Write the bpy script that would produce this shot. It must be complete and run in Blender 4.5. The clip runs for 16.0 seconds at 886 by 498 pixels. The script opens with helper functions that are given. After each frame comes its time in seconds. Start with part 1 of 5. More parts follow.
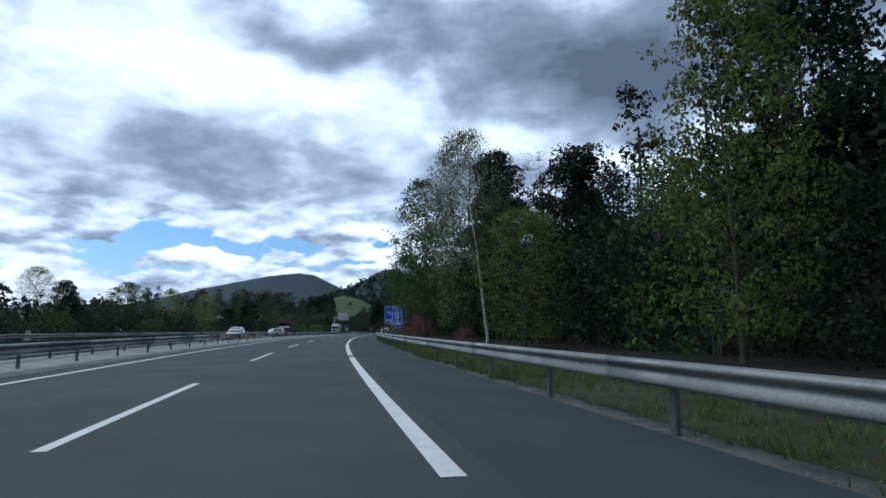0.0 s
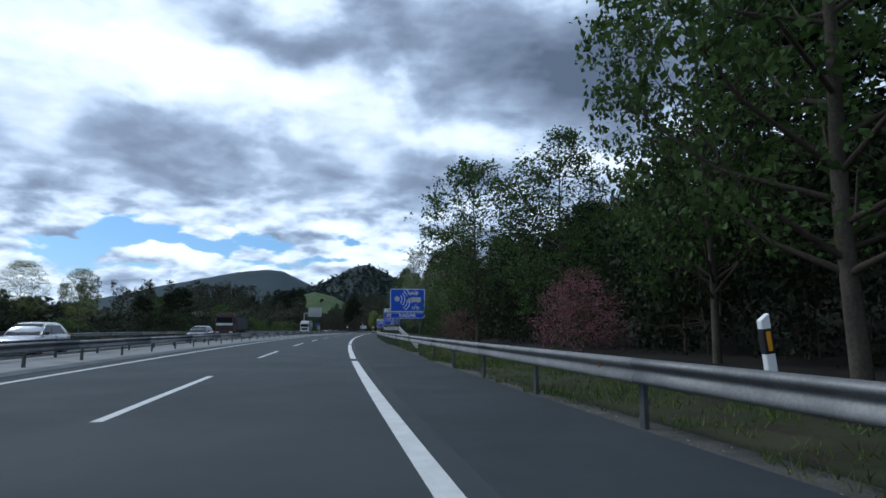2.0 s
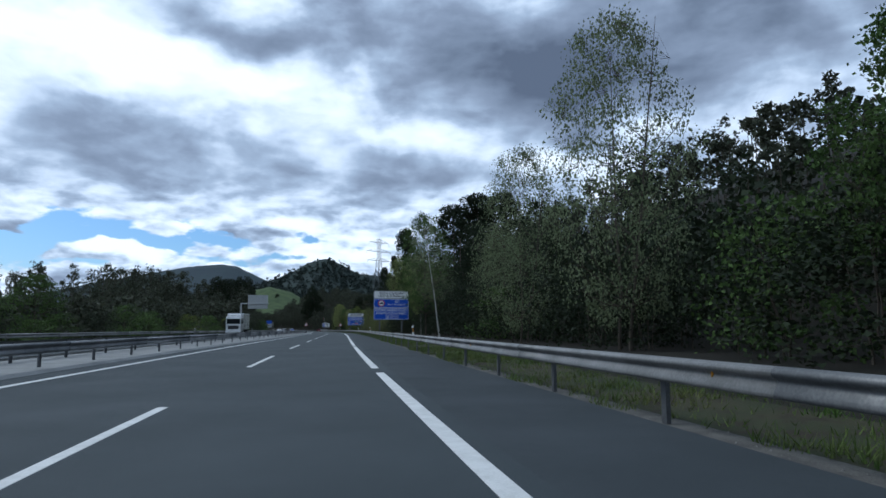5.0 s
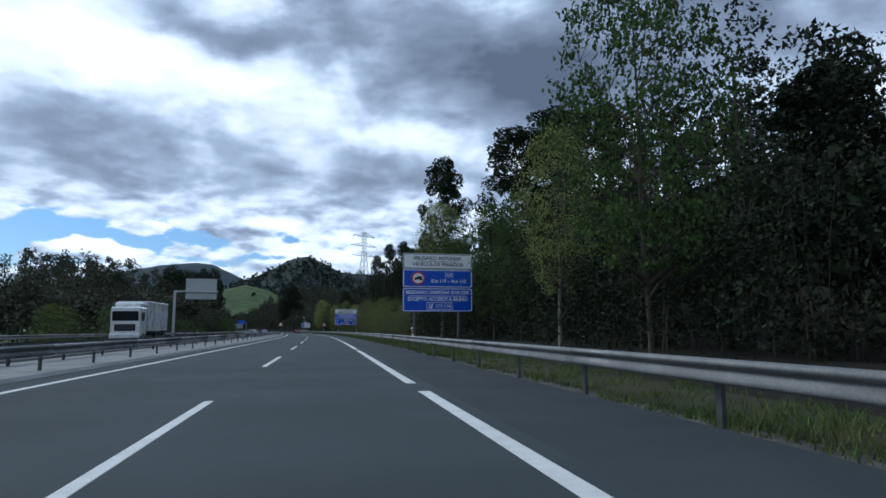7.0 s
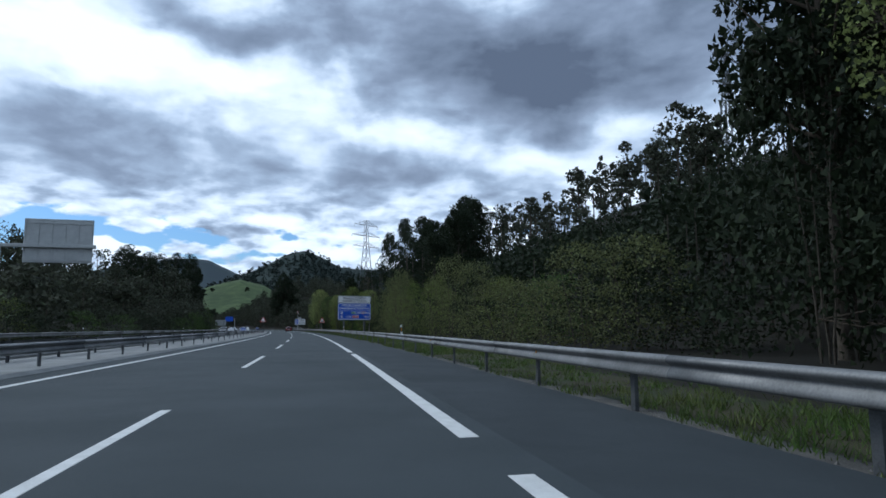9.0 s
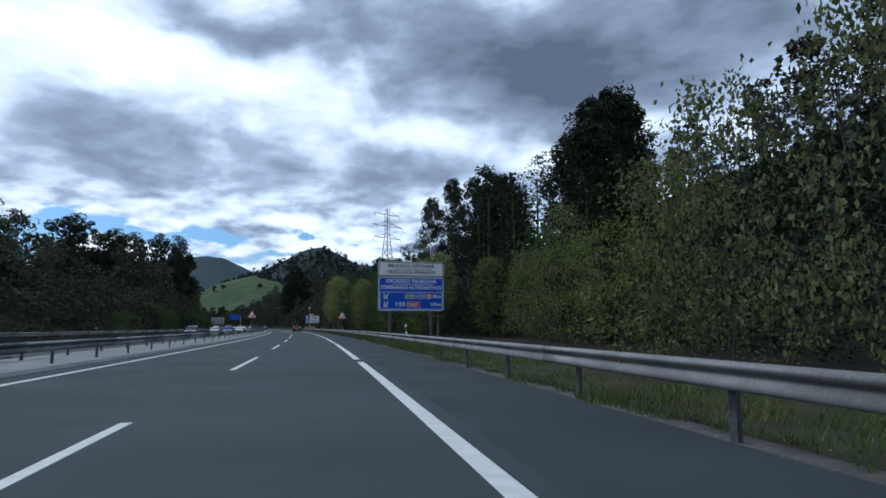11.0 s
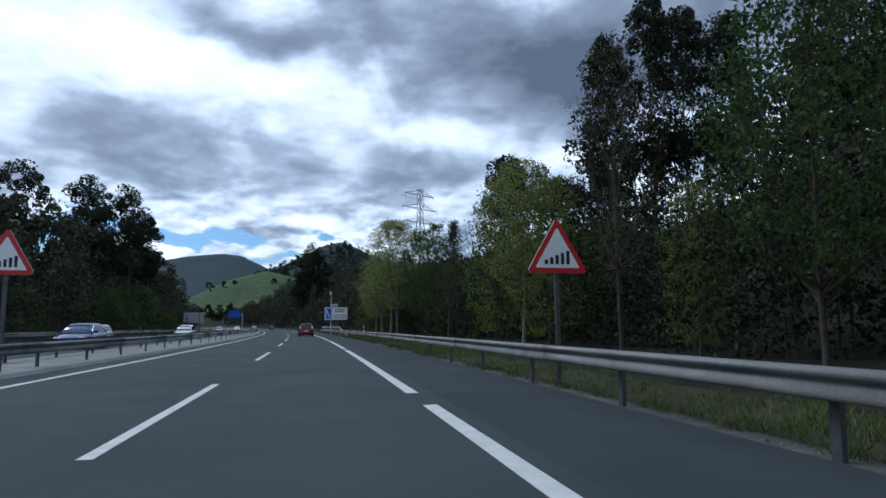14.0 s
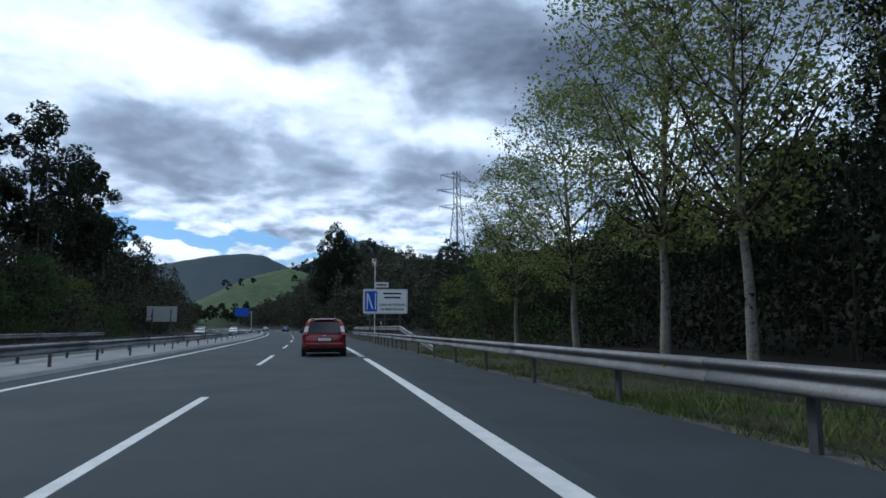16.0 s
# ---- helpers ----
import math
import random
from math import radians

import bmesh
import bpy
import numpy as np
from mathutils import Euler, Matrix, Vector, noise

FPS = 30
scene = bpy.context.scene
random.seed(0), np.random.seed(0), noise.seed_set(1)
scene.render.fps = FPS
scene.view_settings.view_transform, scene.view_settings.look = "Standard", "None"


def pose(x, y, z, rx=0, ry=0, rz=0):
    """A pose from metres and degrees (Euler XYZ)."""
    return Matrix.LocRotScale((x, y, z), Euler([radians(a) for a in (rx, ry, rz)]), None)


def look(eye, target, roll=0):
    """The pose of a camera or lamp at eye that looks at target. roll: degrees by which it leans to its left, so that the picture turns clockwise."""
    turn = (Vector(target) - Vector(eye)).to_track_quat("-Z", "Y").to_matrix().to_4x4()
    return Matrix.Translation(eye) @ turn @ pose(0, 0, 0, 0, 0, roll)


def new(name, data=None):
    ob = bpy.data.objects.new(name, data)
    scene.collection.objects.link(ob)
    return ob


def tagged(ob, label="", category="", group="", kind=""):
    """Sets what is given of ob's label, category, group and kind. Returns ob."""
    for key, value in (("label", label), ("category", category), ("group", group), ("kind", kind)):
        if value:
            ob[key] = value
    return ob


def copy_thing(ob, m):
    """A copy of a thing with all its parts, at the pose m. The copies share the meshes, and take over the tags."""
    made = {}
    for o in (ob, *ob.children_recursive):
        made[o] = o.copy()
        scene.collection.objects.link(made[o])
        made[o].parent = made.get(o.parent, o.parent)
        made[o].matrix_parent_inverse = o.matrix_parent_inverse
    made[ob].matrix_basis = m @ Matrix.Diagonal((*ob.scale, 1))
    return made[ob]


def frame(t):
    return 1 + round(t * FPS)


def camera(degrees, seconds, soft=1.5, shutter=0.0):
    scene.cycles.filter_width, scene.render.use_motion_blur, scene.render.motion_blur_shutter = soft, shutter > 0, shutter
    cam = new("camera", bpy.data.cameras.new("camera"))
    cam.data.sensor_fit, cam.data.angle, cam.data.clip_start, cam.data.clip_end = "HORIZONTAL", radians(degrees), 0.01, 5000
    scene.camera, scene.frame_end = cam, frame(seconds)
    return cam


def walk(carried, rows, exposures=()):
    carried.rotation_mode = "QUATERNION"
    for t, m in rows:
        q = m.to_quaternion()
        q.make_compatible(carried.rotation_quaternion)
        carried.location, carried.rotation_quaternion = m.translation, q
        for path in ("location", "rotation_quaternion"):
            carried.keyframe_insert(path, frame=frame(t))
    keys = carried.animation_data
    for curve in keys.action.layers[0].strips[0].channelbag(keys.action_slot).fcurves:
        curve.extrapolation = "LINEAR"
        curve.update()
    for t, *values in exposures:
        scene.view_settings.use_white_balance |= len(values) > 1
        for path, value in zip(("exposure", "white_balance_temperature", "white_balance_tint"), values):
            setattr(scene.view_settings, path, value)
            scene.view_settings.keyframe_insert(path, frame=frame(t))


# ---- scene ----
cam = camera(71.2, 16.0, soft=1.6)

# ---- line of the road: curvature (1e-4 per metre, to the right) every 40 m from -40 m ----
BENDS = (11.31, 11.39, 11.48, 10.35, 7.72, 3.6, -0.66, -4.01, -4.96, -4.64, -4.74, -5.31, -5.6, -6.12, -6.87,
         -7.7, -8.53, -9.36, -10.18, -11.01, -11.84, -12.67)
SG = np.arange(-40, 801, 2.0)
_k = np.interp(SG, np.arange(-40, 801, 40.0), BENDS) * 1e-4
_psi = np.concatenate([[0], np.cumsum(_k[1:] + _k[:-1])])
_psi -= np.interp(0, SG, _psi)
_c, _s = np.cos(_psi), np.sin(_psi)
_y = np.concatenate([[0], np.cumsum(_c[1:] + _c[:-1])])
_x = np.concatenate([[0], np.cumsum(_s[1:] + _s[:-1])])
_y -= np.interp(0, SG, _y)
_x -= np.interp(0, SG, _x)


def fall(s):
    """Height of the road along its line: a long, slowly steepening descent."""
    return -5.0e-5 * s * s / 2 + 0.1367e-6 * s ** 3 / 6


def at(s, l, h=0.0):
    """World place of a point s metres along the right edge line, l metres to its right, h above the road."""
    sc = min(max(s, -40.0), 800.0)
    a = float(np.interp(sc, SG, _psi))
    over = s - sc
    x = float(np.interp(sc, SG, _x)) + l * math.cos(a) + over * math.sin(a)
    y = float(np.interp(sc, SG, _y)) - l * math.sin(a) + over * math.cos(a)
    return Vector((x, y, fall(min(max(s, -200.0), 700.0)) + h))


def heading(s):
    """Degrees about z that turn a thing facing +y along the road."""
    return -math.degrees(float(np.interp(s, SG, _psi)))


def spot(s, l, h=0.0, turn=0.0):
    p = at(s, l, h)
    return pose(p.x, p.y, p.z, 0, 0, heading(s) + turn)


PATH = (
    (0.0, -1.071, 0.000, 1.156, 97.248, -0.228, -11.557),
    (0.5, -0.868, 12.058, 1.152, 97.285, -0.228, -12.013),
    (1.0, -0.496, 24.233, 1.141, 97.478, -0.228, -12.724),
    (1.5, -0.090, 36.528, 1.124, 97.224, -0.228, -13.375),
    (2.0, 0.496, 48.940, 1.099, 97.074, -0.228, -14.195),
    (2.5, 1.204, 61.374, 1.067, 97.057, -0.228, -14.943),
    (3.0, 2.075, 73.732, 1.029, 97.016, -0.228, -15.595),
    (3.5, 3.130, 86.008, 0.985, 96.908, -0.228, -16.419),
    (4.0, 4.329, 98.204, 0.936, 96.886, -0.228, -16.796),
    (4.5, 5.617, 110.382, 0.881, 96.891, -0.228, -17.276),
    (5.0, 7.035, 122.594, 0.820, 96.888, -0.228, -17.943),
    (5.5, 8.508, 134.848, 0.755, 96.885, -0.228, -18.533),
    (6.0, 10.081, 147.137, 0.684, 96.884, -0.228, -19.034),
    (6.5, 11.758, 159.527, 0.608, 96.784, -0.228, -19.259),
    (7.0, 13.518, 172.087, 0.526, 96.940, -0.228, -19.686),
    (7.5, 15.429, 184.801, 0.439, 96.987, -0.228, -19.958),
    (8.0, 17.372, 197.693, 0.347, 97.021, -0.228, -20.111),
    (8.5, 19.579, 210.613, 0.250, 96.988, -0.228, -19.997),
    (9.0, 21.750, 223.486, 0.150, 96.695, -0.228, -19.797),
    (9.5, 23.703, 236.344, 0.047, 96.915, -0.228, -19.618),
    (10.0, 25.615, 249.150, -0.059, 96.816, -0.228, -19.206),
    (10.5, 27.449, 261.978, -0.167, 96.718, -0.228, -18.770),
    (11.0, 29.215, 274.888, -0.279, 96.622, -0.228, -18.309),
    (11.5, 30.782, 287.897, -0.393, 96.686, -0.228, -17.860),
    (12.0, 32.303, 300.978, -0.509, 96.378, -0.228, -17.425),
    (12.5, 33.709, 314.122, -0.628, 96.611, -0.228, -17.090),
    (13.0, 35.041, 327.297, -0.748, 96.816, -0.228, -16.816),
    (13.5, 36.328, 340.512, -0.869, 96.665, -0.228, -16.581),
    (14.0, 37.550, 353.753, -0.991, 96.637, -0.228, -16.551),
    (14.5, 38.704, 367.000, -1.113, 96.873, -0.228, -16.173),
    (15.0, 39.780, 380.234, -1.235, 97.010, -0.228, -15.521),
    (15.5, 40.747, 393.455, -1.356, 96.923, -0.228, -15.049),
    (16.0, 41.601, 406.669, -1.476, 96.750, -0.228, -14.479),
)
walk(cam, [(t, pose(x, y, z, rx, 0, rz) @ pose(0, 0, 0, 0, 0, rl)) for t, x, y, z, rx, rl, rz in PATH], exposures=((0.0, 0.0, 5550, 6), (16.0, 0.0, 5550, 6)))

# ---- world, sun ----
SUN_AZ, SUN_EL = -48.0, 46.0
world = bpy.data.worlds.new("sky")
scene.world = world
world.use_nodes = True


class Net:
    """Short spelling for node trees."""

    def __init__(self, tree):
        self.t = tree
        tree.nodes.clear()

    def n(self, kind, **sets):
        node = self.t.nodes.new(kind)
        for key, value in sets.items():
            if key in ("operation", "blend_type", "data_type", "noise_dimensions", "sky_type", "sun_disc", "sun_elevation",
                       "sun_rotation", "feature", "noise_type", "clamp"):
                setattr(node, key, value)
            else:
                raise ValueError(key)
        return node

    def link(self, a, b):
        self.t.links.new(a, b)

    def put(self, socket, value):
        if hasattr(value, "is_output"):
            self.link(value, socket)
        else:
            socket.default_value = value

    def math(self, op, a, b=0.0, c=0.0):
        node = self.n("ShaderNodeMath", operation=op)
        for i, v in enumerate((a, b, c)):
            self.put(node.inputs[i], v)
        return node.outputs[0]

    def vec(self, op, a, b=(0, 0, 0)):
        node = self.n("ShaderNodeVectorMath", operation=op)
        self.put(node.inputs[0], a)
        self.put(node.inputs[1], b)
        return node.outputs["Value"] if op in ("DOT_PRODUCT", "LENGTH") else node.outputs[0]

    def mix(self, f, a, b, how="MIX"):
        node = self.n("ShaderNodeMix", data_type="RGBA", blend_type=how)
        self.put(node.inputs[0], f)
        self.put(node.inputs[6], a)
        self.put(node.inputs[7], b)
        return node.outputs[2]

    def noise(self, vector, scale, detail=4.0, rough=0.55, warp=0.0):
        node = self.n("ShaderNodeTexNoise")
        if vector is not None:
            self.link(vector, node.inputs["Vector"])
        node.inputs["Scale"].default_value = scale
        node.inputs["Detail"].default_value = detail
        node.inputs["Roughness"].default_value = rough
        node.inputs["Distortion"].default_value = warp
        return node.outputs["Fac"]

    def ramp(self, f, lo, hi, a=0.0, b=1.0):
        node = self.n("ShaderNodeMapRange", clamp=True)
        node.interpolation_type = "SMOOTHSTEP"
        self.put(node.inputs["Value"], f)
        for name, v in (("From Min", lo), ("From Max", hi), ("To Min", a), ("To Max", b)):
            node.inputs[name].default_value = v
        return node.outputs["Result"]


# cloud banks: bearing, height angle, half-widths in degrees, weight
GREY_BANKS = ((-2.8, 24.2, 4.2, 1.5, 0.45), (4.4, 24.7, 3.2, 0.9, 0.25), (-8.0, 16.2, 9.0, 2.1, 0.34), (-16.2, 13.5, 5.2, 1.9, 0.26), (-17.5, 10.6, 4.2, 1.0, 0.2),
              (-2.3, 12.0, 9.0, 1.4, 0.2), (20.1, 24.2, 12.2, 3.7, 0.45), (25.9, 18.8, 5.7, 2.7, 0.42), (9.2, 25.9, 5.5, 2.7, 0.25), (12.0, 12.9, 9.0, 1.3, 0.24),
              (5.7, 9.8, 2.6, 0.5, 0.35), (40.6, 24.0, 10.4, 5.1, 0.55), (31.0, 21.5, 8.0, 3.5, 0.34), (5.5, 20.6, 1.8, 1.6, 0.24), (20.0, 13.6, 7.0, 1.2, 0.26),
              (-11.4, 5.0, 1.8, 0.35, 0.3), (1.8, 7.6, 2.2, 0.4, 0.45), (-21.5, 6.9, 3.6, 0.5, 0.3), (-8.0, 4.7, 1.6, 0.3, 0.25), (5.0, 4.9, 2.6, 0.35, 0.3))
BRIGHT_BANKS = ((-14.8, 22.4, 7.3, 2.5, -0.42), (-2.6, 20.8, 8.6, 2.0, -0.52), (7.6, 21.6, 2.7, 1.4, -0.3), (-18.0, 16.7, 2.3, 1.7, -0.2), (14.1, 17.2, 4.3, 1.0, -0.42),
                (28.4, 14.4, 4.6, 1.1, -0.45), (38.0, 17.4, 3.4, 1.2, -0.5), (1.2, 17.2, 1.0, 0.8, -0.3), (-12.0, 18.8, 2.4, 0.7, -0.15),
                (-11.4, 6.2, 1.6, 0.7, -0.45), (1.8, 8.6, 2.2, 0.55, -0.45), (-21.5, 8.2, 3.6, 0.9, -0.35), (-8.0, 5.5, 1.6, 0.5, -0.4), (5.0, 5.8, 2.6, 0.6, -0.4))
BLUE_GAPS = ((-15.5, 7.6, 5.0, 1.3, 1.0), (-17.3, 5.6, 3.4, 0.6, 0.6), (-8.5, 7.0, 2.4, 0.6, 0.7), (-3.1, 7.4, 2.6, 0.6, 0.7), (6.3, 7.7, 1.8, 0.4, 0.4),
             (-13.7, 4.6, 4.1, 0.4, 0.5), (1.0, 5.6, 4.0, 0.4, 0.4), (-11.4, 5.9, 1.8, 0.8, -1.2), (1.8, 8.3, 2.2, 0.8, -1.0), (-21.5, 7.8, 3.4, 1.1, -1.0), (-17.7, 8.8, 1.2, 0.8, -0.7),
             (-8.0, 5.2, 1.6, 0.6, -0.7), (-14.4, 5.2, 1.4, 0.5, -0.5))


def cloudy_sky():
    g = Net(world.node_tree)
    sky = g.n("ShaderNodeTexSky", sky_type="NISHITA", sun_disc=False, sun_elevation=radians(SUN_EL),
              sun_rotation=radians(SUN_AZ))
    coord = g.n("ShaderNodeTexCoord").outputs["Generated"]
    sep = g.n("ShaderNodeSeparateXYZ")
    g.link(coord, sep.inputs[0])
    x, y, z = sep.outputs
    az0 = g.math("MULTIPLY", g.math("ARCTAN2", x, y), 57.2958)
    el0 = g.math("MULTIPLY", g.math("ARCSINE", z), 57.2958)
    # bearing and height angle, stirred a little so that the banks get ragged, lumpy edges
    stir = g.n("ShaderNodeTexNoise")
    g.link(coord, stir.inputs["Vector"])
    stir.inputs["Scale"].default_value = 11.0
    stir.inputs["Detail"].default_value = 4.0
    stir.inputs["Roughness"].default_value = 0.5
    split = g.n("ShaderNodeSeparateColor")
    g.link(stir.outputs["Color"], split.inputs[0])
    az = g.math("ADD", az0, g.math("MULTIPLY_ADD", split.outputs[0], 6.0, -3.0))
    el = g.math("ADD", el0, g.math("MULTIPLY_ADD", split.outputs[1], 3.2, -1.6))

    def banks(rows):
        total = 0.0
        for a, e, wa, we, amount in rows:
            da = g.math("MULTIPLY_ADD", az, 1 / (wa * 1.2), -a / (wa * 1.2))
            de = g.math("MULTIPLY_ADD", el, 1 / (we * 1.2), -e / (we * 1.2))
            q = g.math("ADD", g.math("MULTIPLY", da, da), g.math("MULTIPLY", de, de))
            total = g.math("MULTIPLY_ADD", g.math("EXPONENT", g.math("MULTIPLY", q, -1.0)), amount, total)
        return total

    def sheet(kx, ky, dx=0.0, dy=0.0):
        """Sky coordinates in cloud widths, shifted by degrees."""
        c = g.n("ShaderNodeCombineXYZ")
        g.link(g.math("MULTIPLY_ADD", az0, kx, dx * kx), c.inputs[0])
        g.link(g.math("MULTIPLY_ADD", el0, ky, dy * ky), c.inputs[1])
        return c.outputs[0]

    def heaped(kx, ky, step, detail, rough):
        """Cloud matter, and how much more of it lies towards the sun: lit crests, shaded feet."""
        here = g.noise(sheet(kx, ky), 1.0, detail, rough, 0.25)
        sunward = g.noise(sheet(kx, ky, -0.7 * step, step), 1.0, detail, rough, 0.25)
        return here, g.math("SUBTRACT", sunward, here)

    wide, wide_lit = heaped(0.12, 0.19, 1.0, 7.0, 0.48)
    small, small_lit = heaped(0.31, 0.80, 0.42, 5.0, 0.48)
    low = g.ramp(el0, 7.0, 15.0, 1.0, 0.12)
    thick = g.math("MULTIPLY", g.math("ADD", banks(GREY_BANKS), banks(BRIGHT_BANKS)), 0.95)
    thick = g.math("ADD", thick, g.ramp(wide, 0.35, 0.65, -0.24, 0.20))
    thick = g.math("MULTIPLY_ADD", wide_lit, 1.5, thick)
    thick = g.math("MULTIPLY_ADD", small_lit, 0.12, thick)
    thick = g.math("ADD", thick, g.math("MULTIPLY", low, g.math("MULTIPLY_ADD", small, 1.7, -0.90)))
    thick = g.math("MULTIPLY_ADD", g.math("MULTIPLY", low, small_lit), 1.9, thick)
    # added, mostly unseen: deck thickens overhead and off the sun's side, dimming camera-facing sides
    a, b = radians(-28.0), radians(18)
    facing = g.vec("DOT_PRODUCT", coord, (math.sin(a) * math.cos(b), math.cos(a) * math.cos(b), math.sin(b)))
    thick = g.math("ADD", thick, g.ramp(facing, -0.1, 0.85, 0.16, 0.0))
    ramp = g.n("ShaderNodeValToRGB")
    g.link(g.math("MULTIPLY_ADD", thick, 0.70, 0.40), ramp.inputs[0])
    e = ramp.color_ramp.elements
    e[0].position, e[0].color = 0.11, (1.12, 1.14, 1.17, 1)
    e[1].position, e[1].color = 1.0, (0.13, 0.155, 0.21, 1)
    for pos, c in ((0.27, (0.92, 0.96, 1.02, 1)), (0.40, (0.68, 0.75, 0.86, 1)), (0.52, (0.44, 0.51, 0.62, 1)), (0.67, (0.30, 0.345, 0.435, 1)), (0.86, (0.20, 0.235, 0.305, 1))):
        k = ramp.color_ramp.elements.new(pos)
        k.color = c
    hole = g.math("ADD", banks(BLUE_GAPS), g.math("MULTIPLY_ADD", small, -2.2, g.ramp(el0, 8.0, 12.0, 1.05, 0.30)))
    blue = g.mix(1.0, sky.outputs[0], (0.062, 0.083, 0.108, 1), "MULTIPLY")
    col = g.mix(g.ramp(hole, 0.14, 0.46), ramp.outputs[0], blue)
    back = g.n("ShaderNodeBackground")
    g.link(col, back.inputs["Color"])
    back.inputs["Strength"].default_value = 1.0
    out = g.n("ShaderNodeOutputWorld")
    g.link(back.outputs[0], out.inputs[0])


cloudy_sky()
sun = new("sun", bpy.data.lights.new("sun", "SUN"))
sun.data.energy, sun.data.angle, sun.data.color = 1.25, radians(12), (1.0, 0.96, 0.90)
sun.matrix_world = look((0, 0, 0), (-math.sin(radians(SUN_AZ)) * math.cos(radians(SUN_EL)),
                                    -math.cos(radians(SUN_AZ)) * math.cos(radians(SUN_EL)), -math.sin(radians(SUN_EL))))

# ---- materials ----


def mat(name, a, b=None, rough=0.8, metal=0.0, scale=3.0, fine=40.0, bump=0.0, bumpscale=30.0, spread=0.0, coat=0.0,
        spots=None, space="Object", transmit=0.0):
    """A surface of two base colours mixed by noise at two scales, with relief; spread: difference from piece to piece."""
    m = bpy.data.materials.new(name)
    m.use_nodes = True
    g = Net(m.node_tree)
    b = b or tuple(c * 0.8 for c in a)
    v = g.n("ShaderNodeTexCoord").outputs[space]
    f = g.math("ADD", g.math("MULTIPLY", g.noise(v, scale, 5.0, 0.6), 0.6), g.math("MULTIPLY", g.noise(v, fine, 3.0), 0.4))
    col = g.mix(g.ramp(f, 0.35, 0.65), (*a, 1), (*b, 1))
    if spots:
        colour, sscale, lo, hi = spots
        col = g.mix(g.ramp(g.noise(v, sscale, 6.0, 0.65), lo, hi), col, (*colour, 1))
    if spread:
        geo = g.n("ShaderNodeNewGeometry")
        info = g.n("ShaderNodeObjectInfo")
        r = g.math("FRACT", g.math("ADD", geo.outputs["Random Per Island"], info.outputs["Random"]))
        r = g.math("ADD", g.math("MULTIPLY", r, 2 * spread), 1 - spread)
        hsv = g.n("ShaderNodeHueSaturation")
        g.link(col, hsv.inputs["Color"])
        g.link(r, hsv.inputs["Value"])
        col = hsv.outputs[0]
    p = g.n("ShaderNodeBsdfPrincipled")
    g.link(col, p.inputs["Base Color"])
    g.put(p.inputs["Roughness"], g.ramp(f, 0.3, 0.7, max(rough - 0.08, 0.02), min(rough + 0.08, 1.0)))
    p.inputs["Metallic"].default_value = metal
    p.inputs["Coat Weight"].default_value = coat
    if rough > 0.7:
        p.inputs["Specular IOR Level"].default_value = 0.2
    if bump:
        bn = g.n("ShaderNodeBump")
        bn.inputs["Strength"].default_value = bump
        bn.inputs["Distance"].default_value = 0.02
        g.link(g.noise(v, bumpscale, 4.0), bn.inputs["Height"])
        g.link(bn.outputs[0], p.inputs["Normal"])
    shader = p.outputs[0]
    if transmit:
        tr = g.n("ShaderNodeBsdfTranslucent")
        g.link(col, tr.inputs["Color"])
        mx = g.n("ShaderNodeMixShader")
        mx.inputs[0].default_value = transmit
        g.link(shader, mx.inputs[1])
        g.link(tr.outputs[0], mx.inputs[2])
        shader = mx.outputs[0]
    o = g.n("ShaderNodeOutputMaterial")
    g.link(shader, o.inputs[0])
    return m


ASPHALT = mat("asphalt", (0.046, 0.056, 0.061), (0.040, 0.049, 0.053), 0.85, scale=0.35, fine=90, bump=0.35, bumpscale=160, spots=((0.039, 0.048, 0.052), 0.18, 0.52, 0.68))
SHOULDER = mat("shoulder_asphalt", (0.043, 0.051, 0.056), (0.035, 0.042, 0.046), 0.9, scale=0.5, fine=80, bump=0.4, bumpscale=140)
PAINT = mat("road_paint", (0.62, 0.62, 0.60), (0.50, 0.50, 0.48), 0.6, scale=4, fine=60, bump=0.2, bumpscale=120)
STEEL = mat("galvanised_steel", (0.205, 0.205, 0.2), (0.13, 0.132, 0.13), 0.52, 0.38, scale=1.5, fine=30, bump=0.05)
# Darker copy of STEEL: shade on the rails' turned-away faces is coloured in
SHADED_STEEL = mat("shaded_steel", (0.15, 0.155, 0.16), (0.085, 0.09, 0.095), 0.46, 0.55, scale=1.2, fine=25, bump=0.05)
POSTMETAL = mat("dull_steel", (0.12, 0.125, 0.13), (0.08, 0.085, 0.09), 0.55, 0.5, scale=3, fine=40)
GRASS = mat("grass", (0.022, 0.032, 0.011), (0.050, 0.046, 0.026), 0.9, scale=0.6, fine=14, bump=0.8, bumpscale=25, spots=((0.030, 0.024, 0.016), 1.4, 0.5, 0.62))
# Leaf litter below its own tone: the wood's shade is put into the colour
EARTH = mat("shaded_litter", (0.011, 0.010, 0.007), (0.018, 0.016, 0.011), 0.97, scale=0.08, fine=2.5, bump=0.6, bumpscale=6)
FIELD = mat("field", (0.045, 0.075, 0.022), (0.062, 0.078, 0.032), 0.95, scale=0.03, fine=1.5, bump=0.5, bumpscale=8)
GRAVEL = mat("gravel", (0.13, 0.123, 0.11), (0.065, 0.063, 0.058), 0.95, scale=2, fine=45, bump=0.9, bumpscale=70)
CONCRETE = mat("concrete", (0.265, 0.27, 0.262), (0.19, 0.193, 0.188), 0.9, scale=0.8, fine=25, bump=0.3)
BLUE = mat("sign_blue", (0.008, 0.085, 0.55), (0.007, 0.075, 0.48), 0.4, scale=2, fine=20)
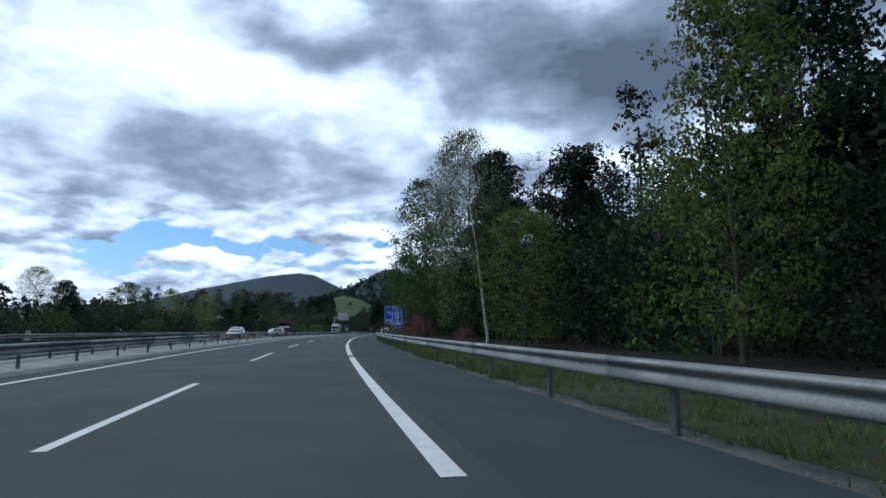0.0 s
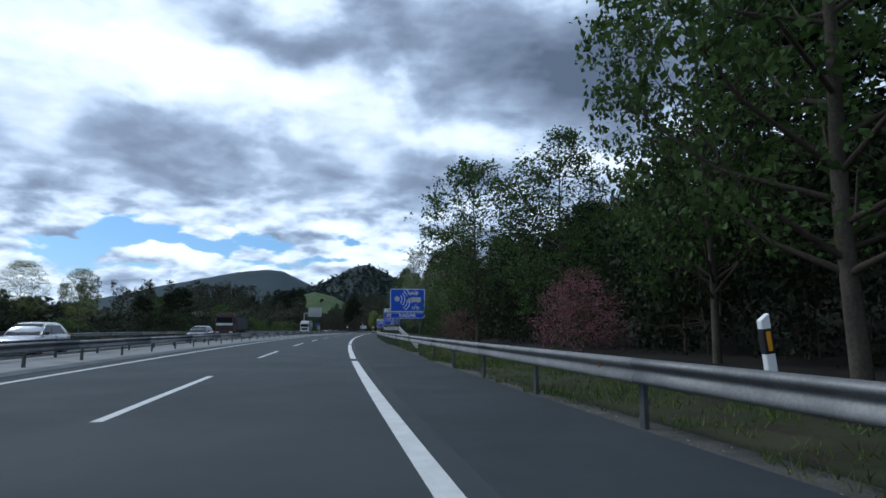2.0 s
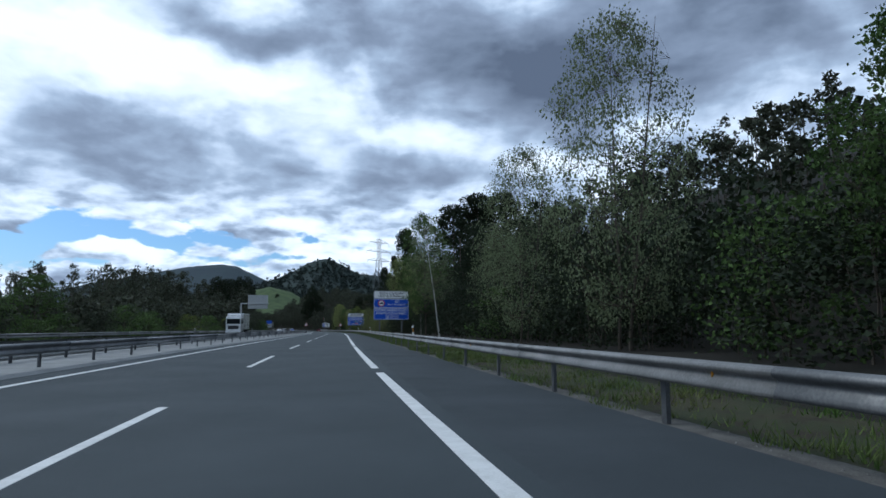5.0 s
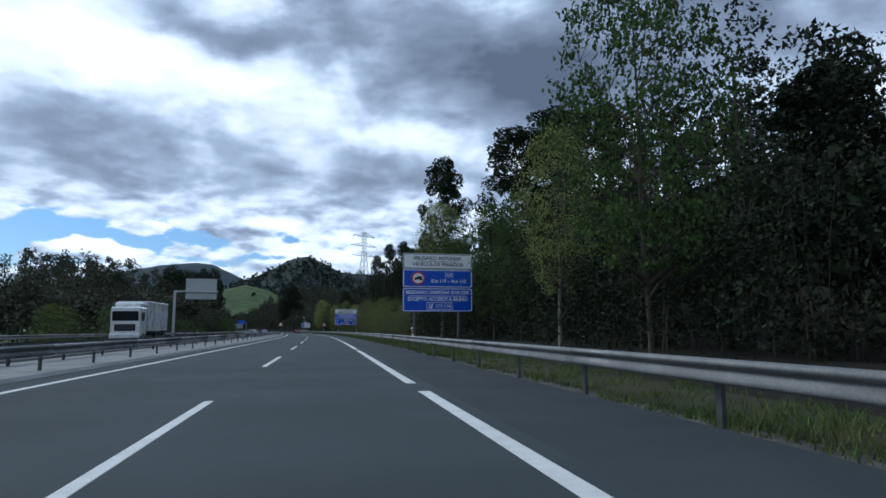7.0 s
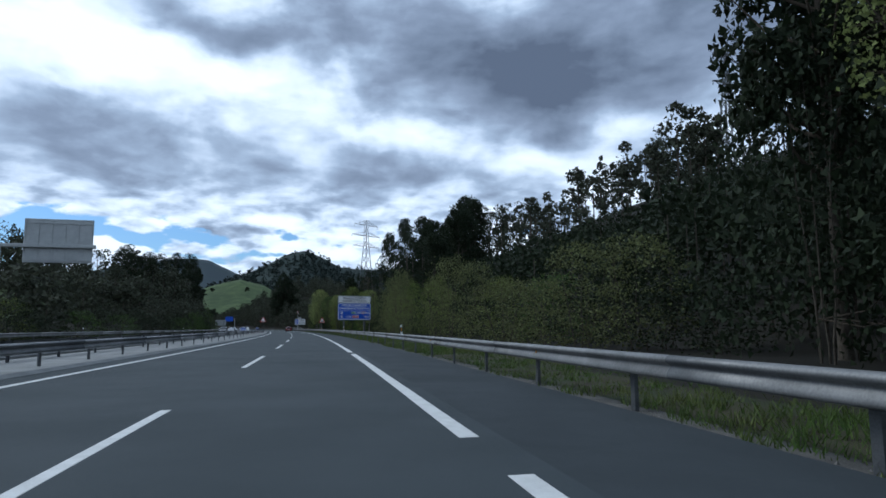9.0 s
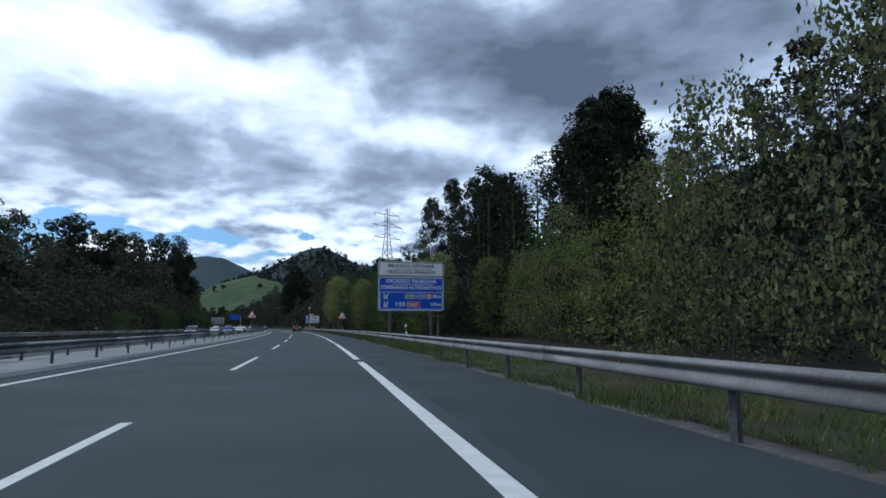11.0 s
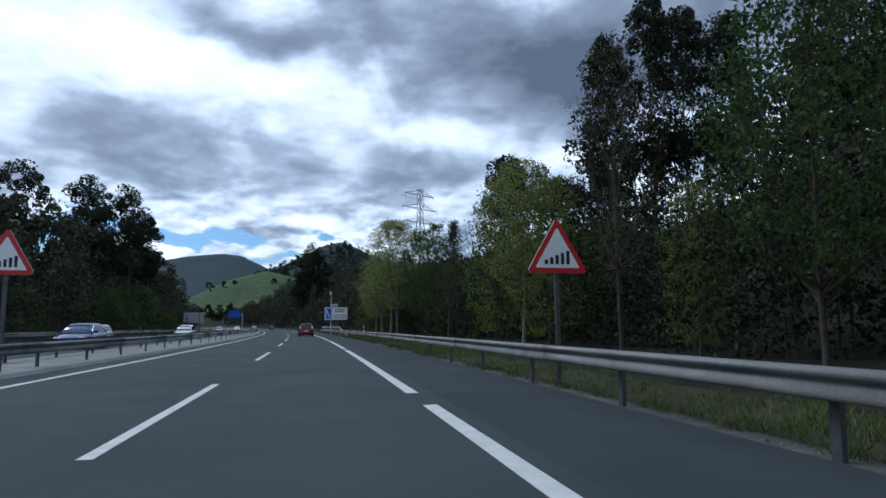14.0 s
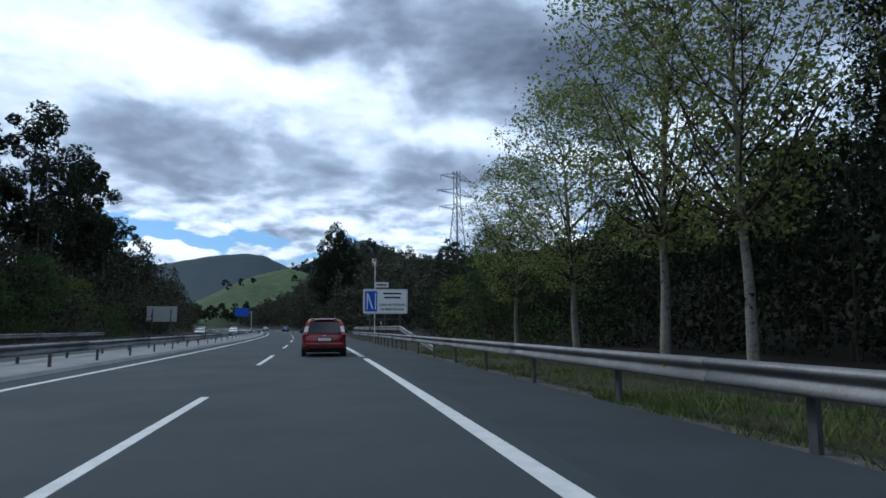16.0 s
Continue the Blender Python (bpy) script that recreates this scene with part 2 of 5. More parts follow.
WHITE = mat("sign_white", (0.84, 0.84, 0.82), (0.78, 0.78, 0.76), 0.4, scale=2, fine=20)
RED = mat("sign_red", (0.55, 0.02, 0.02), None, 0.4)
BLACK = mat("black", (0.012, 0.012, 0.012), None, 0.5)
GREEN = mat("sign_green", (0.0, 0.19, 0.09), None, 0.4)
SIGNBACK = mat("sign_back", (0.42, 0.43, 0.42), (0.36, 0.37, 0.36), 0.5, 0.3)
BARK = mat("bark", (0.10, 0.085, 0.065), (0.055, 0.045, 0.035), 0.95, scale=3, fine=25, bump=0.8, bumpscale=30)
PALEBARK = mat("pale_bark", (0.24, 0.23, 0.20), (0.14, 0.13, 0.11), 0.9, scale=2.5, fine=20, bump=0.5, spots=((0.04, 0.04, 0.035), 5.0, 0.58, 0.64))

BIRCHBARK = mat("birch_bark", (0.50, 0.49, 0.45), (0.34, 0.32, 0.29), 0.85, scale=2.5, fine=20, bump=0.5, spots=((0.04, 0.04, 0.035), 5.0, 0.58, 0.64))


def leafy(name, a, b, spread=0.35, through_light=0.22):
    return mat(name, a, b, 0.8, scale=0.5, fine=6, spread=spread, transmit=through_light)


LEAF = leafy("leaf_green", (0.080, 0.125, 0.034), (0.042, 0.076, 0.022), 0.45, 0.3)
LEAF_LIGHT = leafy("leaf_light", (0.25, 0.285, 0.10), (0.16, 0.195, 0.065), 0.35, 0.4)
# Darker than foliage is: shade inside the wood is put into this colour
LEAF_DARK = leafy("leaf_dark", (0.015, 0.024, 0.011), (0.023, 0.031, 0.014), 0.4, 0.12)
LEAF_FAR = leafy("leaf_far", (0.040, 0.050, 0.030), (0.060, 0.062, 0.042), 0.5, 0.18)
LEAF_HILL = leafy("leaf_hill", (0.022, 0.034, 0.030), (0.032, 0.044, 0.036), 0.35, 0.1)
LEAF_GREY = leafy("leaf_grey", (0.19, 0.22, 0.12), (0.12, 0.15, 0.075), 0.35, 0.4)
LEAF_MAPLE = leafy("leaf_maple", (0.155, 0.185, 0.045), (0.09, 0.118, 0.028), 0.45, 0.34)
LEAF_OLIVE = leafy("leaf_olive", (0.15, 0.165, 0.065), (0.09, 0.10, 0.042), 0.4, 0.3)
LEAF_BROWN = leafy("leaf_brown", (0.17, 0.13, 0.075), (0.10, 0.08, 0.05))
BLOSSOM = leafy("leaf_blossom", (0.26, 0.12, 0.13), (0.13, 0.065, 0.065))

# ---- mesh helpers ----


def mesh_of(name, verts, faces, material, smooth=False, slots=None):
    me = bpy.data.meshes.new(name)
    me.from_pydata(verts, [], faces)
    for m in (material if isinstance(material, (list, tuple)) else [material]):
        me.materials.append(m)
    if slots is not None:
        me.polygons.foreach_set("material_index", slots)
    if smooth:
        me.polygons.foreach_set("use_smooth", [True] * len(me.polygons))
    me.update()
    return me


def part(name, data, material, parent, label=""):
    """ONE mesh object under a thing or a part; data: a bmesh or a mesh."""
    if isinstance(data, bmesh.types.BMesh):
        me = bpy.data.meshes.new(name)
        data.to_mesh(me)
        data.free()
        data = me
    if material is not None and not data.materials:
        data.materials.append(material)
    ob = new(name, data)
    ob.parent = parent
    return tagged(ob, label)


def thing(name, m, label, category, group="", kind=""):
    ob = new(name)
    ob.matrix_world = m
    return tagged(ob, label, category, group, kind)


def block(bm, x, y, z, dx, dy, dz, bevel=0.0, m=None):
    """A box centred at x, y, z."""
    r = bmesh.ops.create_cube(bm, size=1.0, matrix=(m or Matrix()) @ Matrix.Translation((x, y, z)) @ Matrix.Diagonal((dx, dy, dz, 1)))
    if bevel:
        edges = {e for v in r["verts"] for e in v.link_edges}
        bmesh.ops.bevel(bm, geom=list(edges), offset=bevel, segments=2, affect="EDGES", profile=0.5)
    return bm


def rod(bm, a, b, r0, r1=None, seg=8):
    """A round bar from a to b."""
    a, b = Vector(a), Vector(b)
    d = b - a
    m = Matrix.Translation((a + b) / 2) @ d.to_track_quat("Z", "Y").to_matrix().to_4x4()
    bmesh.ops.create_cone(bm, cap_ends=True, segments=seg, radius1=r0, radius2=r0 if r1 is None else r1, depth=d.length, matrix=m)
    return bm


def sweep(name, profile, s0, s1, step, material, closed=False, smooth=False, caps=False, shift=None):
    """A profile of (l, h) drawn along the road. shift(s): moves it by (l, h)."""
    n = max(2, int(round((s1 - s0) / step)) + 1)
    ss = np.linspace(s0, s1, n)
    k = len(profile)
    verts = []
    for s in ss:
        dl, dh = shift(s) if shift else (0, 0)
        verts += [at(s, l + dl, h + dh) for l, h in profile]
    faces = []
    for i in range(n - 1):
        for j in range(k if closed else k - 1):
            a, b = i * k + j, i * k + (j + 1) % k
            faces.append((a, b, b + k, a + k))
    if caps:
        faces.append(tuple(range(k)))
        faces.append(tuple(reversed(range((n - 1) * k, n * k))))
    return mesh_of(name, verts, faces, material, smooth)


# ---- ground, roads ----


def smooth(a, b, v):
    t = min(max((v - a) / (b - a), 0.0), 1.0)
    return t * t * (3 - 2 * t)


def terrain(s, l):
    """Height of the ground over the road's line."""
    h = -0.10
    if l > 3.3:
        h += 0.10 * smooth(3.3, 4.5, l) + 0.3 * smooth(5, 9, l)
        far = smooth(60, 140, s)
        h += min(max(l - 13, 0) * (0.30 + 0.12 * far), 46 + 14 * far) * (1 - 0.9 * smooth(170, 700, l)) * (1 - 0.72 * smooth(428, 490, s))
    h += 22 * math.exp(-((s - 715) / 75) ** 2 - ((l - 55) / 45) ** 2) * smooth(7, 36, l)
    if l < -23:
        rise = smooth(300, 400, s)
        h += -0.25 * smooth(-23, -26, l) + rise * min(max(-l - 27, 0) * 0.33, 12) * (1 - smooth(-130, -600, l))
    if abs(l) > 16:
        h += 0.9 * noise.noise(Vector((s * 0.02, l * 0.02, 3))) * smooth(16, 60, abs(l))
    return h


S_LINES = list(np.arange(-3000, -80, 240.0)) + list(np.arange(-80, 620, 7.0)) + list(np.arange(620, 1000, 30.0)) + list(np.arange(1000, 4600, 240.0))
L_LINES = [-3200, -1600, -900, -500, -300, -200, -140, -100, -75, -60, -50, -42, -36, -31, -28, -26, -24.5, -23, -21.9, -16, -12.2, -11, -9.6, -8.9,
           -5, 0, 2.6, 3.0, 3.4, 3.9, 4.5, 5.2, 6, 7, 8.5, 10, 13, 16, 20, 26, 34, 44, 56, 70, 90, 120, 160, 220, 320, 500, 900, 1600, 3200]


def ground_place(s, l):
    near = min(max(l, -200), 200)
    p = at(s, near, terrain(s, l))
    far = l - near
    return Vector((p.x + far * 0.985, p.y - far * 0.17, p.z))


def build_ground():
    verts = [ground_place(s, l) for s in S_LINES for l in L_LINES]
    k = len(L_LINES)
    faces, slots = [], []
    for i in range(len(S_LINES) - 1):
        for j in range(k - 1):
            a = i * k + j
            faces.append((a, a + 1, a + 1 + k, a + k))
            l = (L_LINES[j] + L_LINES[j + 1]) / 2
            # slot 0, with shade in its colour, starts where the lit grass ends
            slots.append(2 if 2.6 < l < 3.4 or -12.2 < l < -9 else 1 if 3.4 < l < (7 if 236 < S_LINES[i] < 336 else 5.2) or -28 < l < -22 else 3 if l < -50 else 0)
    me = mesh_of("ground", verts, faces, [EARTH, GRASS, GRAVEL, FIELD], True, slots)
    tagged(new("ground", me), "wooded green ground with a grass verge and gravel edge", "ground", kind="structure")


build_ground()
EDGE_L, LANE_L = -7.75, -3.66
road = thing("road", Matrix(), "dark grey asphalt carriageway with white lines", "road", kind="structure")
part("asphalt", sweep("asphalt", [(-8.75, -0.3), (-8.75, -0.012), (-3.6, 0.0), (0.35, 0.0), (0.36, -0.3)], -60, 760, 4, ASPHALT), None, road)
part("shoulder", sweep("shoulder", [(0.35, -0.3), (0.35, 0.0), (2.75, -0.03), (2.80, -0.3)], -60, 760, 4, SHOULDER), None, road)
other = thing("road_opposite", Matrix(), "grey asphalt carriageway of the opposite direction", "road", kind="structure")
part("asphalt", sweep("asphalt", [(-22.0, -0.3), (-22.0, 0.0), (-12.0, 0.0), (-11.99, -0.3)], -60, 760, 4, ASPHALT), None, other)


def line(name, l, w, s0, s1, parent, h=0.004, step=4):
    me = sweep(name, [(l - w / 2, h - 0.01), (l - w / 2 + 0.004, h), (l + w / 2 - 0.004, h), (l + w / 2, h - 0.01)], s0, s1, step, PAINT)
    part(name, me, None, parent)


line("left_edge_line", EDGE_L, 0.18, -60, 760, road, 0.0)
for i in range(-2, 40):
    line("lane_dash", LANE_L, 0.15, -10.24 + 16.93 * i, -10.24 + 16.93 * i + 7.5, road, step=2.5)
for l in (-21.2, -16.9, -12.7):
    line("opposite_line", l, 0.15, -60, 760, other)
for i in range(-3, 33):
    line("edge_dash", 0.0, 0.22, 4.9 + 22.63 * i, 4.9 + 22.63 * i + 20.95, road, step=2.6)
median = part("median_strip", sweep("median_strip", [(-12.0, -0.3), (-11.98, 0.10), (-8.95, 0.06), (-8.76, -0.008), (-8.755, -0.3)], -60, 760, 4, CONCRETE), None, road,
              "pale worn concrete strip")


def verge_stones():
    """Loose stones and crumbs of asphalt along the shoulder's edge."""
    r = random.Random(41)
    v, f = [], []
    for s in np.arange(-4, 470, 0.075):
        l = 2.82 + abs(r.gauss(0, 0.3))
        if noise.noise(Vector((s * 0.5, 0, 9))) + r.uniform(-0.5, 0.5) < -0.05:
            continue
        p = at(s, l, terrain(s, l))
        q = r.uniform(0.008, 0.022) * (2.2 if r.random() < 0.04 else 1)
        i = len(v)
        w = r.uniform(0, 6.28)
        for k in range(4):
            v.append(p + Vector((q * math.cos(w + k * 1.57), q * r.uniform(0.6, 1.1) * math.sin(w + k * 1.57), q * r.uniform(-0.2, 0.3))))
        v.append(p + Vector((r.uniform(-0.4, 0.4) * q, r.uniform(-0.4, 0.4) * q, q)))
        f += [(i + k, i + (k + 1) % 4, i + 4) for k in range(4)]
    tagged(new("verge_stones", mesh_of("verge_stones", v, f, STONE)), "loose pale stones along the edge of the shoulder", "stones", kind="stuff")


STONE = mat("stone", (0.24, 0.23, 0.21), (0.13, 0.125, 0.115), 0.95, scale=6, fine=60, spread=0.4)
verge_stones()

# ---- guard rails ----
W_BEAM = [(0.0, 0.0), (-0.045, 0.004), (-0.066, 0.022), (-0.070, 0.048), (-0.058, 0.085), (-0.036, 0.122), (-0.018, 0.150), (-0.014, 0.166), (-0.024, 0.184), (-0.056, 0.202),
          (-0.080, 0.224), (-0.086, 0.250), (-0.074, 0.276), (-0.044, 0.296), (0.0, 0.306)]


def beam(name, l, h, s0, s1, parent, side=1, shift=None, step=4, material=STEEL):
    prof = [(l + side * a, h + b) for a, b in W_BEAM]
    prof += [(x + side * 0.004, y) for x, y in reversed(prof)]
    part(name, sweep(name, prof, s0, s1, step, material, closed=True, smooth=True, caps=True, shift=shift), None, parent)


def rail_post(m=None):
    """C-section post with its spacer block, 0.72 m tall."""
    bm = bmesh.new()
    block(bm, 0, 0.0, 0.22, 0.006, 0.12, 0.98)
    block(bm, 0.03, 0.058, 0.22, 0.055, 0.006, 0.98)
    block(bm, 0.03, -0.058, 0.22, 0.055, 0.006, 0.98)
    block(bm, -0.06, 0, 0.53, 0.11, 0.09, 0.18, 0.006)
    me = bpy.data.meshes.new("post")
    bm.to_mesh(me)
    bm.free()
    me.materials.append(POSTMETAL)
    return me


POST = rail_post()


def posts(parent, l, s0, s1, gap, flip=False, h=0.0):
    s = s0
    while s < s1:
        ob = part("post", POST, None, parent)
        ob.matrix_world = spot(s, l, h, 180 if flip else 0)
        s += gap


RAIL_H = 0.47
right_rail = thing("guard_rail", Matrix(), "grey galvanised steel guard rail along the grass verge", "guard rail", kind="structure")
for i in range(-4, 60):
    beam("beam", 2.86, RAIL_H, 8 * i, 8 * i + 8.04, right_rail, step=2)
posts(right_rail, 3.02, -46.8, 540, 4.12, h=0.02)
raised_rail = thing("guard_rail_raised", Matrix(), "second raised guard rail whose end slopes to the ground", "guard rail", kind="structure")


def ramped(s0, s1):
    """Offset of the raised rail: it dives into the ground over its first ten metres."""
    return lambda s: (0.25 * (1 - smooth(s0, s0 + 10.5, s)), -1.08 * (1 - min(1.0, (s - s0) / 10.5)))


for s0, s1 in ((84.5, 131), (439, 492)):
    ends = list(np.arange(s0, s1, 6.0))
    for a, b in zip(ends[:-1], ends[1:]):
        beam("beam", 3.62, 0.97, a, b + 0.03, raised_rail, step=1.5, shift=ramped(s0, s1))
    for s in np.arange(s0 + 10, s1 - 6, 2.1):
        ob = part("post", POST, None, raised_rail)
        ob.matrix_world = spot(s, 3.78, 0.47)
    posts(raised_rail, 3.02, s0 + 6.2, s1 - 6, 2.07, h=0.02)
median_rail = thing("guard_rail_median", Matrix(), "grey galvanised steel guard rail in the median", "guard rail", kind="structure")
for i in range(-4, 60):
    beam("beam", -9.34, RAIL_H, 8 * i, 8 * i + 8.04, median_rail, side=-1, step=4, material=SHADED_STEEL)
posts(median_rail, -9.50, -46, 560, 4.1, True, 0.04)
far_rail = thing("guard_rail_opposite", Matrix(), "galvanised steel guard rail of the opposite carriageway", "guard rail", kind="structure")
for i in range(-4, 60):
    beam("beam", -11.4, RAIL_H, 8 * i, 8 * i + 8.04, far_rail, step=4, material=SHADED_STEEL)
for i in range(-2, 25):
    part("lower_rail", sweep("lower_rail", [(-11.36, 0.17), (-11.36, 0.25), (-11.33, 0.25), (-11.33, 0.17)], 12 * i, 12 * i + 12.0, 4, STEEL, closed=True, caps=True), None, far_rail)
posts(far_rail, -11.24, -44, 560, 4.1, h=0.04)
outer_rail = thing("guard_rail_outer", Matrix(), "weathered guard rail on the far side of the opposite road", "guard rail", kind="structure")
for i in range(-2, 60):
    beam("beam", -22.7, RAIL_H + 0.1, 8 * i, 8 * i + 8.04, outer_rail, side=-1, step=4)
posts(outer_rail, -22.86, -20, 480, 4.1, True, 0.1)


def delineator():
    """White roadside marker post with black band and amber reflector."""
    ob = thing("marker_post", Matrix(), "white plastic marker post with black band and amber reflector", "marker post", "marker posts")
    bm = block(bmesh.new(), 0, 0, 0.97, 0.10, 0.07, 0.56, 0.012)
    for v in bm.verts:
        if v.co.z > 1.2:
            v.co.z += v.co.x * 0.6
    part("body", bm, WHITE, ob)
    part("band", block(bmesh.new(), 0, 0, 1.02, 0.106, 0.076, 0.24, 0.010), BLACK, ob)
    part("reflector", block(bmesh.new(), 0, -0.04, 1.02, 0.045, 0.012, 0.18, 0.004), AMBER, ob)
    part("bracket", block(bmesh.new(), 0, 0, 0.62, 0.05, 0.05, 0.24, 0.004), POSTMETAL, ob)
    return ob


AMBER = mat("amber_reflector", (0.75, 0.33, 0.02), None, 0.3)
marker = delineator()
marker.matrix_world = spot(54.1, 3.3, 0.0) @ Matrix.Rotation(radians(-6), 4, "Y")
for s, l in ((106.6, 3.85), (156, 3.02), (206.4, 3.02), (258, 3.02), (307.4, 3.06), (359.3, 3.02), (410, 3.02), (461, 3.85),
             (66, -22.86), (96, -22.86), (160, -22.86), (222, -22.86), (290, -22.86), (346, -22.86), (400, -22.86), (446, -22.86)):
    # tilted a little, and raised where the second rail carries it
    copy_thing(marker, spot(s, l, 0.42 if l > 3.5 else 0.0, 180 if l < 0 else 0) @ Matrix.Rotation(radians(-5 - s % 6), 4, "Y"))



def rail_reflector(s, l=2.90, h=0.64):
    ob = thing("rail_reflector", spot(s, l, h), "small amber reflector in the groove of the guard rail", "reflector", "rail reflectors")
    part("bracket", block(bmesh.new(), -0.01, 0, 0, 0.05, 0.012, 0.07, 0.003), POSTMETAL, ob)
    part("lens", block(bmesh.new(), -0.045, -0.008, 0, 0.07, 0.012, 0.085, 0.008), AMBER, ob)
    return ob


amber_eye = rail_reflector(9.0)
for k in range(1, 36):
    copy_thing(amber_eye, spot(9.0 + 12.0 * k, 2.90, 0.64))


def litter(s, l, w, h, seed):
    """A crumpled scrap of white wrapping."""
    r = random.Random(seed)
    bm = bmesh.new()
    rows = [[bm.verts.new(((i / 3 - 0.5) * w + r.uniform(-0.01, 0.01), (j / 3 - 0.5) * w * 0.7 + r.uniform(-0.01, 0.01), 0.012 + h * r.random())) for i in range(4)] for j in range(4)]
    for j in range(3):
        for i in range(3):
            bm.faces.new((rows[j][i], rows[j][i + 1], rows[j + 1][i + 1], rows[j + 1][i]))
    bmesh.ops.solidify(bm, geom=bm.faces[:], thickness=0.004)
    ob = thing("litter_scrap", spot(s, l, terrain(s, l), seed * 40), "crumpled white scrap of litter beside the road", "litter", "scraps of litter")
    part("wrapper", bm, WHITE, ob)


for i, (s, l, w, h) in enumerate(((325.6, 1.75, 0.16, 0.03), (322.6, 2.35, 0.34, 0.02), (321.4, 2.75, 0.22, 0.02), (352.2, 3.65, 0.14, 0.12), (351.2, 3.1, 0.08, 0.03), (331.0, 2.9, 0.1, 0.03))):
    litter(s, l, w, h, i + 1)

# ---- trees ----
TWIG = mat("twig_bark", (0.085, 0.068, 0.05), (0.05, 0.04, 0.03), 0.95, scale=3, fine=25, bump=0.5)
UP = Vector((0, 0, 1))


def limb(verts, faces, a, b, r0, r1, seg=6, sag=0.0, cuts=3):
    """A tapered, slightly bent branch; adds to lists."""
    a, b = Vector(a), Vector(b)
    d = (b - a)
    side = d.cross(UP if abs(d.normalized().z) < 0.9 else Vector((1, 0, 0))).normalized()
    other_side = d.cross(side).normalized()
    rings = []
    for k in range(cuts + 1):
        f = k / cuts
        c = a.lerp(b, f) + UP * sag * math.sin(f * math.pi)
        r = r0 + (r1 - r0) * f
        rings.append(len(verts))
        for j in range(seg):
            w = 2 * math.pi * j / seg
            verts.append(c + side * (r * math.cos(w)) + other_side * (r * math.sin(w)))
    for k in range(cuts):
        for j in range(seg):
            p, q = rings[k] + j, rings[k] + (j + 1) % seg
            faces.append((p, q, q + seg, p + seg))


def blades(centres, size, rng, single=False, up=0.6):
    """A leaf at each centre: a folded blade of two faces, or one face; returns corner and face lists."""
    c = np.asarray(centres, float)
    k = len(c)
    n = rng.normal(0, 1, (k, 3)) * (1, 1, 0.8) + (0, 0, up)
    n /= np.linalg.norm(n, axis=1)[:, None]
    u = np.cross(n, rng.normal(0, 1, (k, 3)))
    u /= np.linalg.norm(u, axis=1)[:, None] + 1e-9
    w = np.cross(n, u)
    s = (size * rng.uniform(0.6, 1.3, k))[:, None]
    if single:
        v = np.stack([c - u * s * 0.5 - w * s * 0.25, c + u * s * 0.5 - w * s * 0.2, c + u * s * 0.05 + w * s * 0.5], 1)
        f = np.arange(3 * k).reshape(k, 3)
    else:
        v = np.stack([c - u * s * 0.55, c + w * s * 0.36 + n * s * 0.12, c + u * s * 0.55, c - w * s * 0.36 + n * s * 0.12], 1)
        i = np.arange(k)[:, None] * 4
        f = np.concatenate([i + (0, 1, 2), i + (0, 2, 3)], 1).reshape(2 * k, 3)
    return v.reshape(-1, 3), f


def envelope(shape, f):
    """Crown half-width, 0 to 1, at the height share f of the crown."""
    if shape == "cone":
        return max(0.06, 1.0 - f) ** 0.75 * (0.55 + 0.45 * min(1, f * 6))
    if shape == "tall":
        return 0.35 + 0.65 * math.sin(math.pi * min(1, f * 0.85 + 0.12)) if f < 0.96 else 0.3
    if shape == "bush":
        return math.sqrt(max(0.05, 1 - (f * 0.95) ** 2))
    if shape == "vase":
        return (0.3 + 0.7 * math.sin(math.pi / 2 * min(1, f / 0.5))) * math.sqrt(max(0.06, 1 - (max(0, f - 0.5) / 0.52) ** 2))
    return max(0.2, math.sin(math.pi * (0.15 + 0.75 * f)))


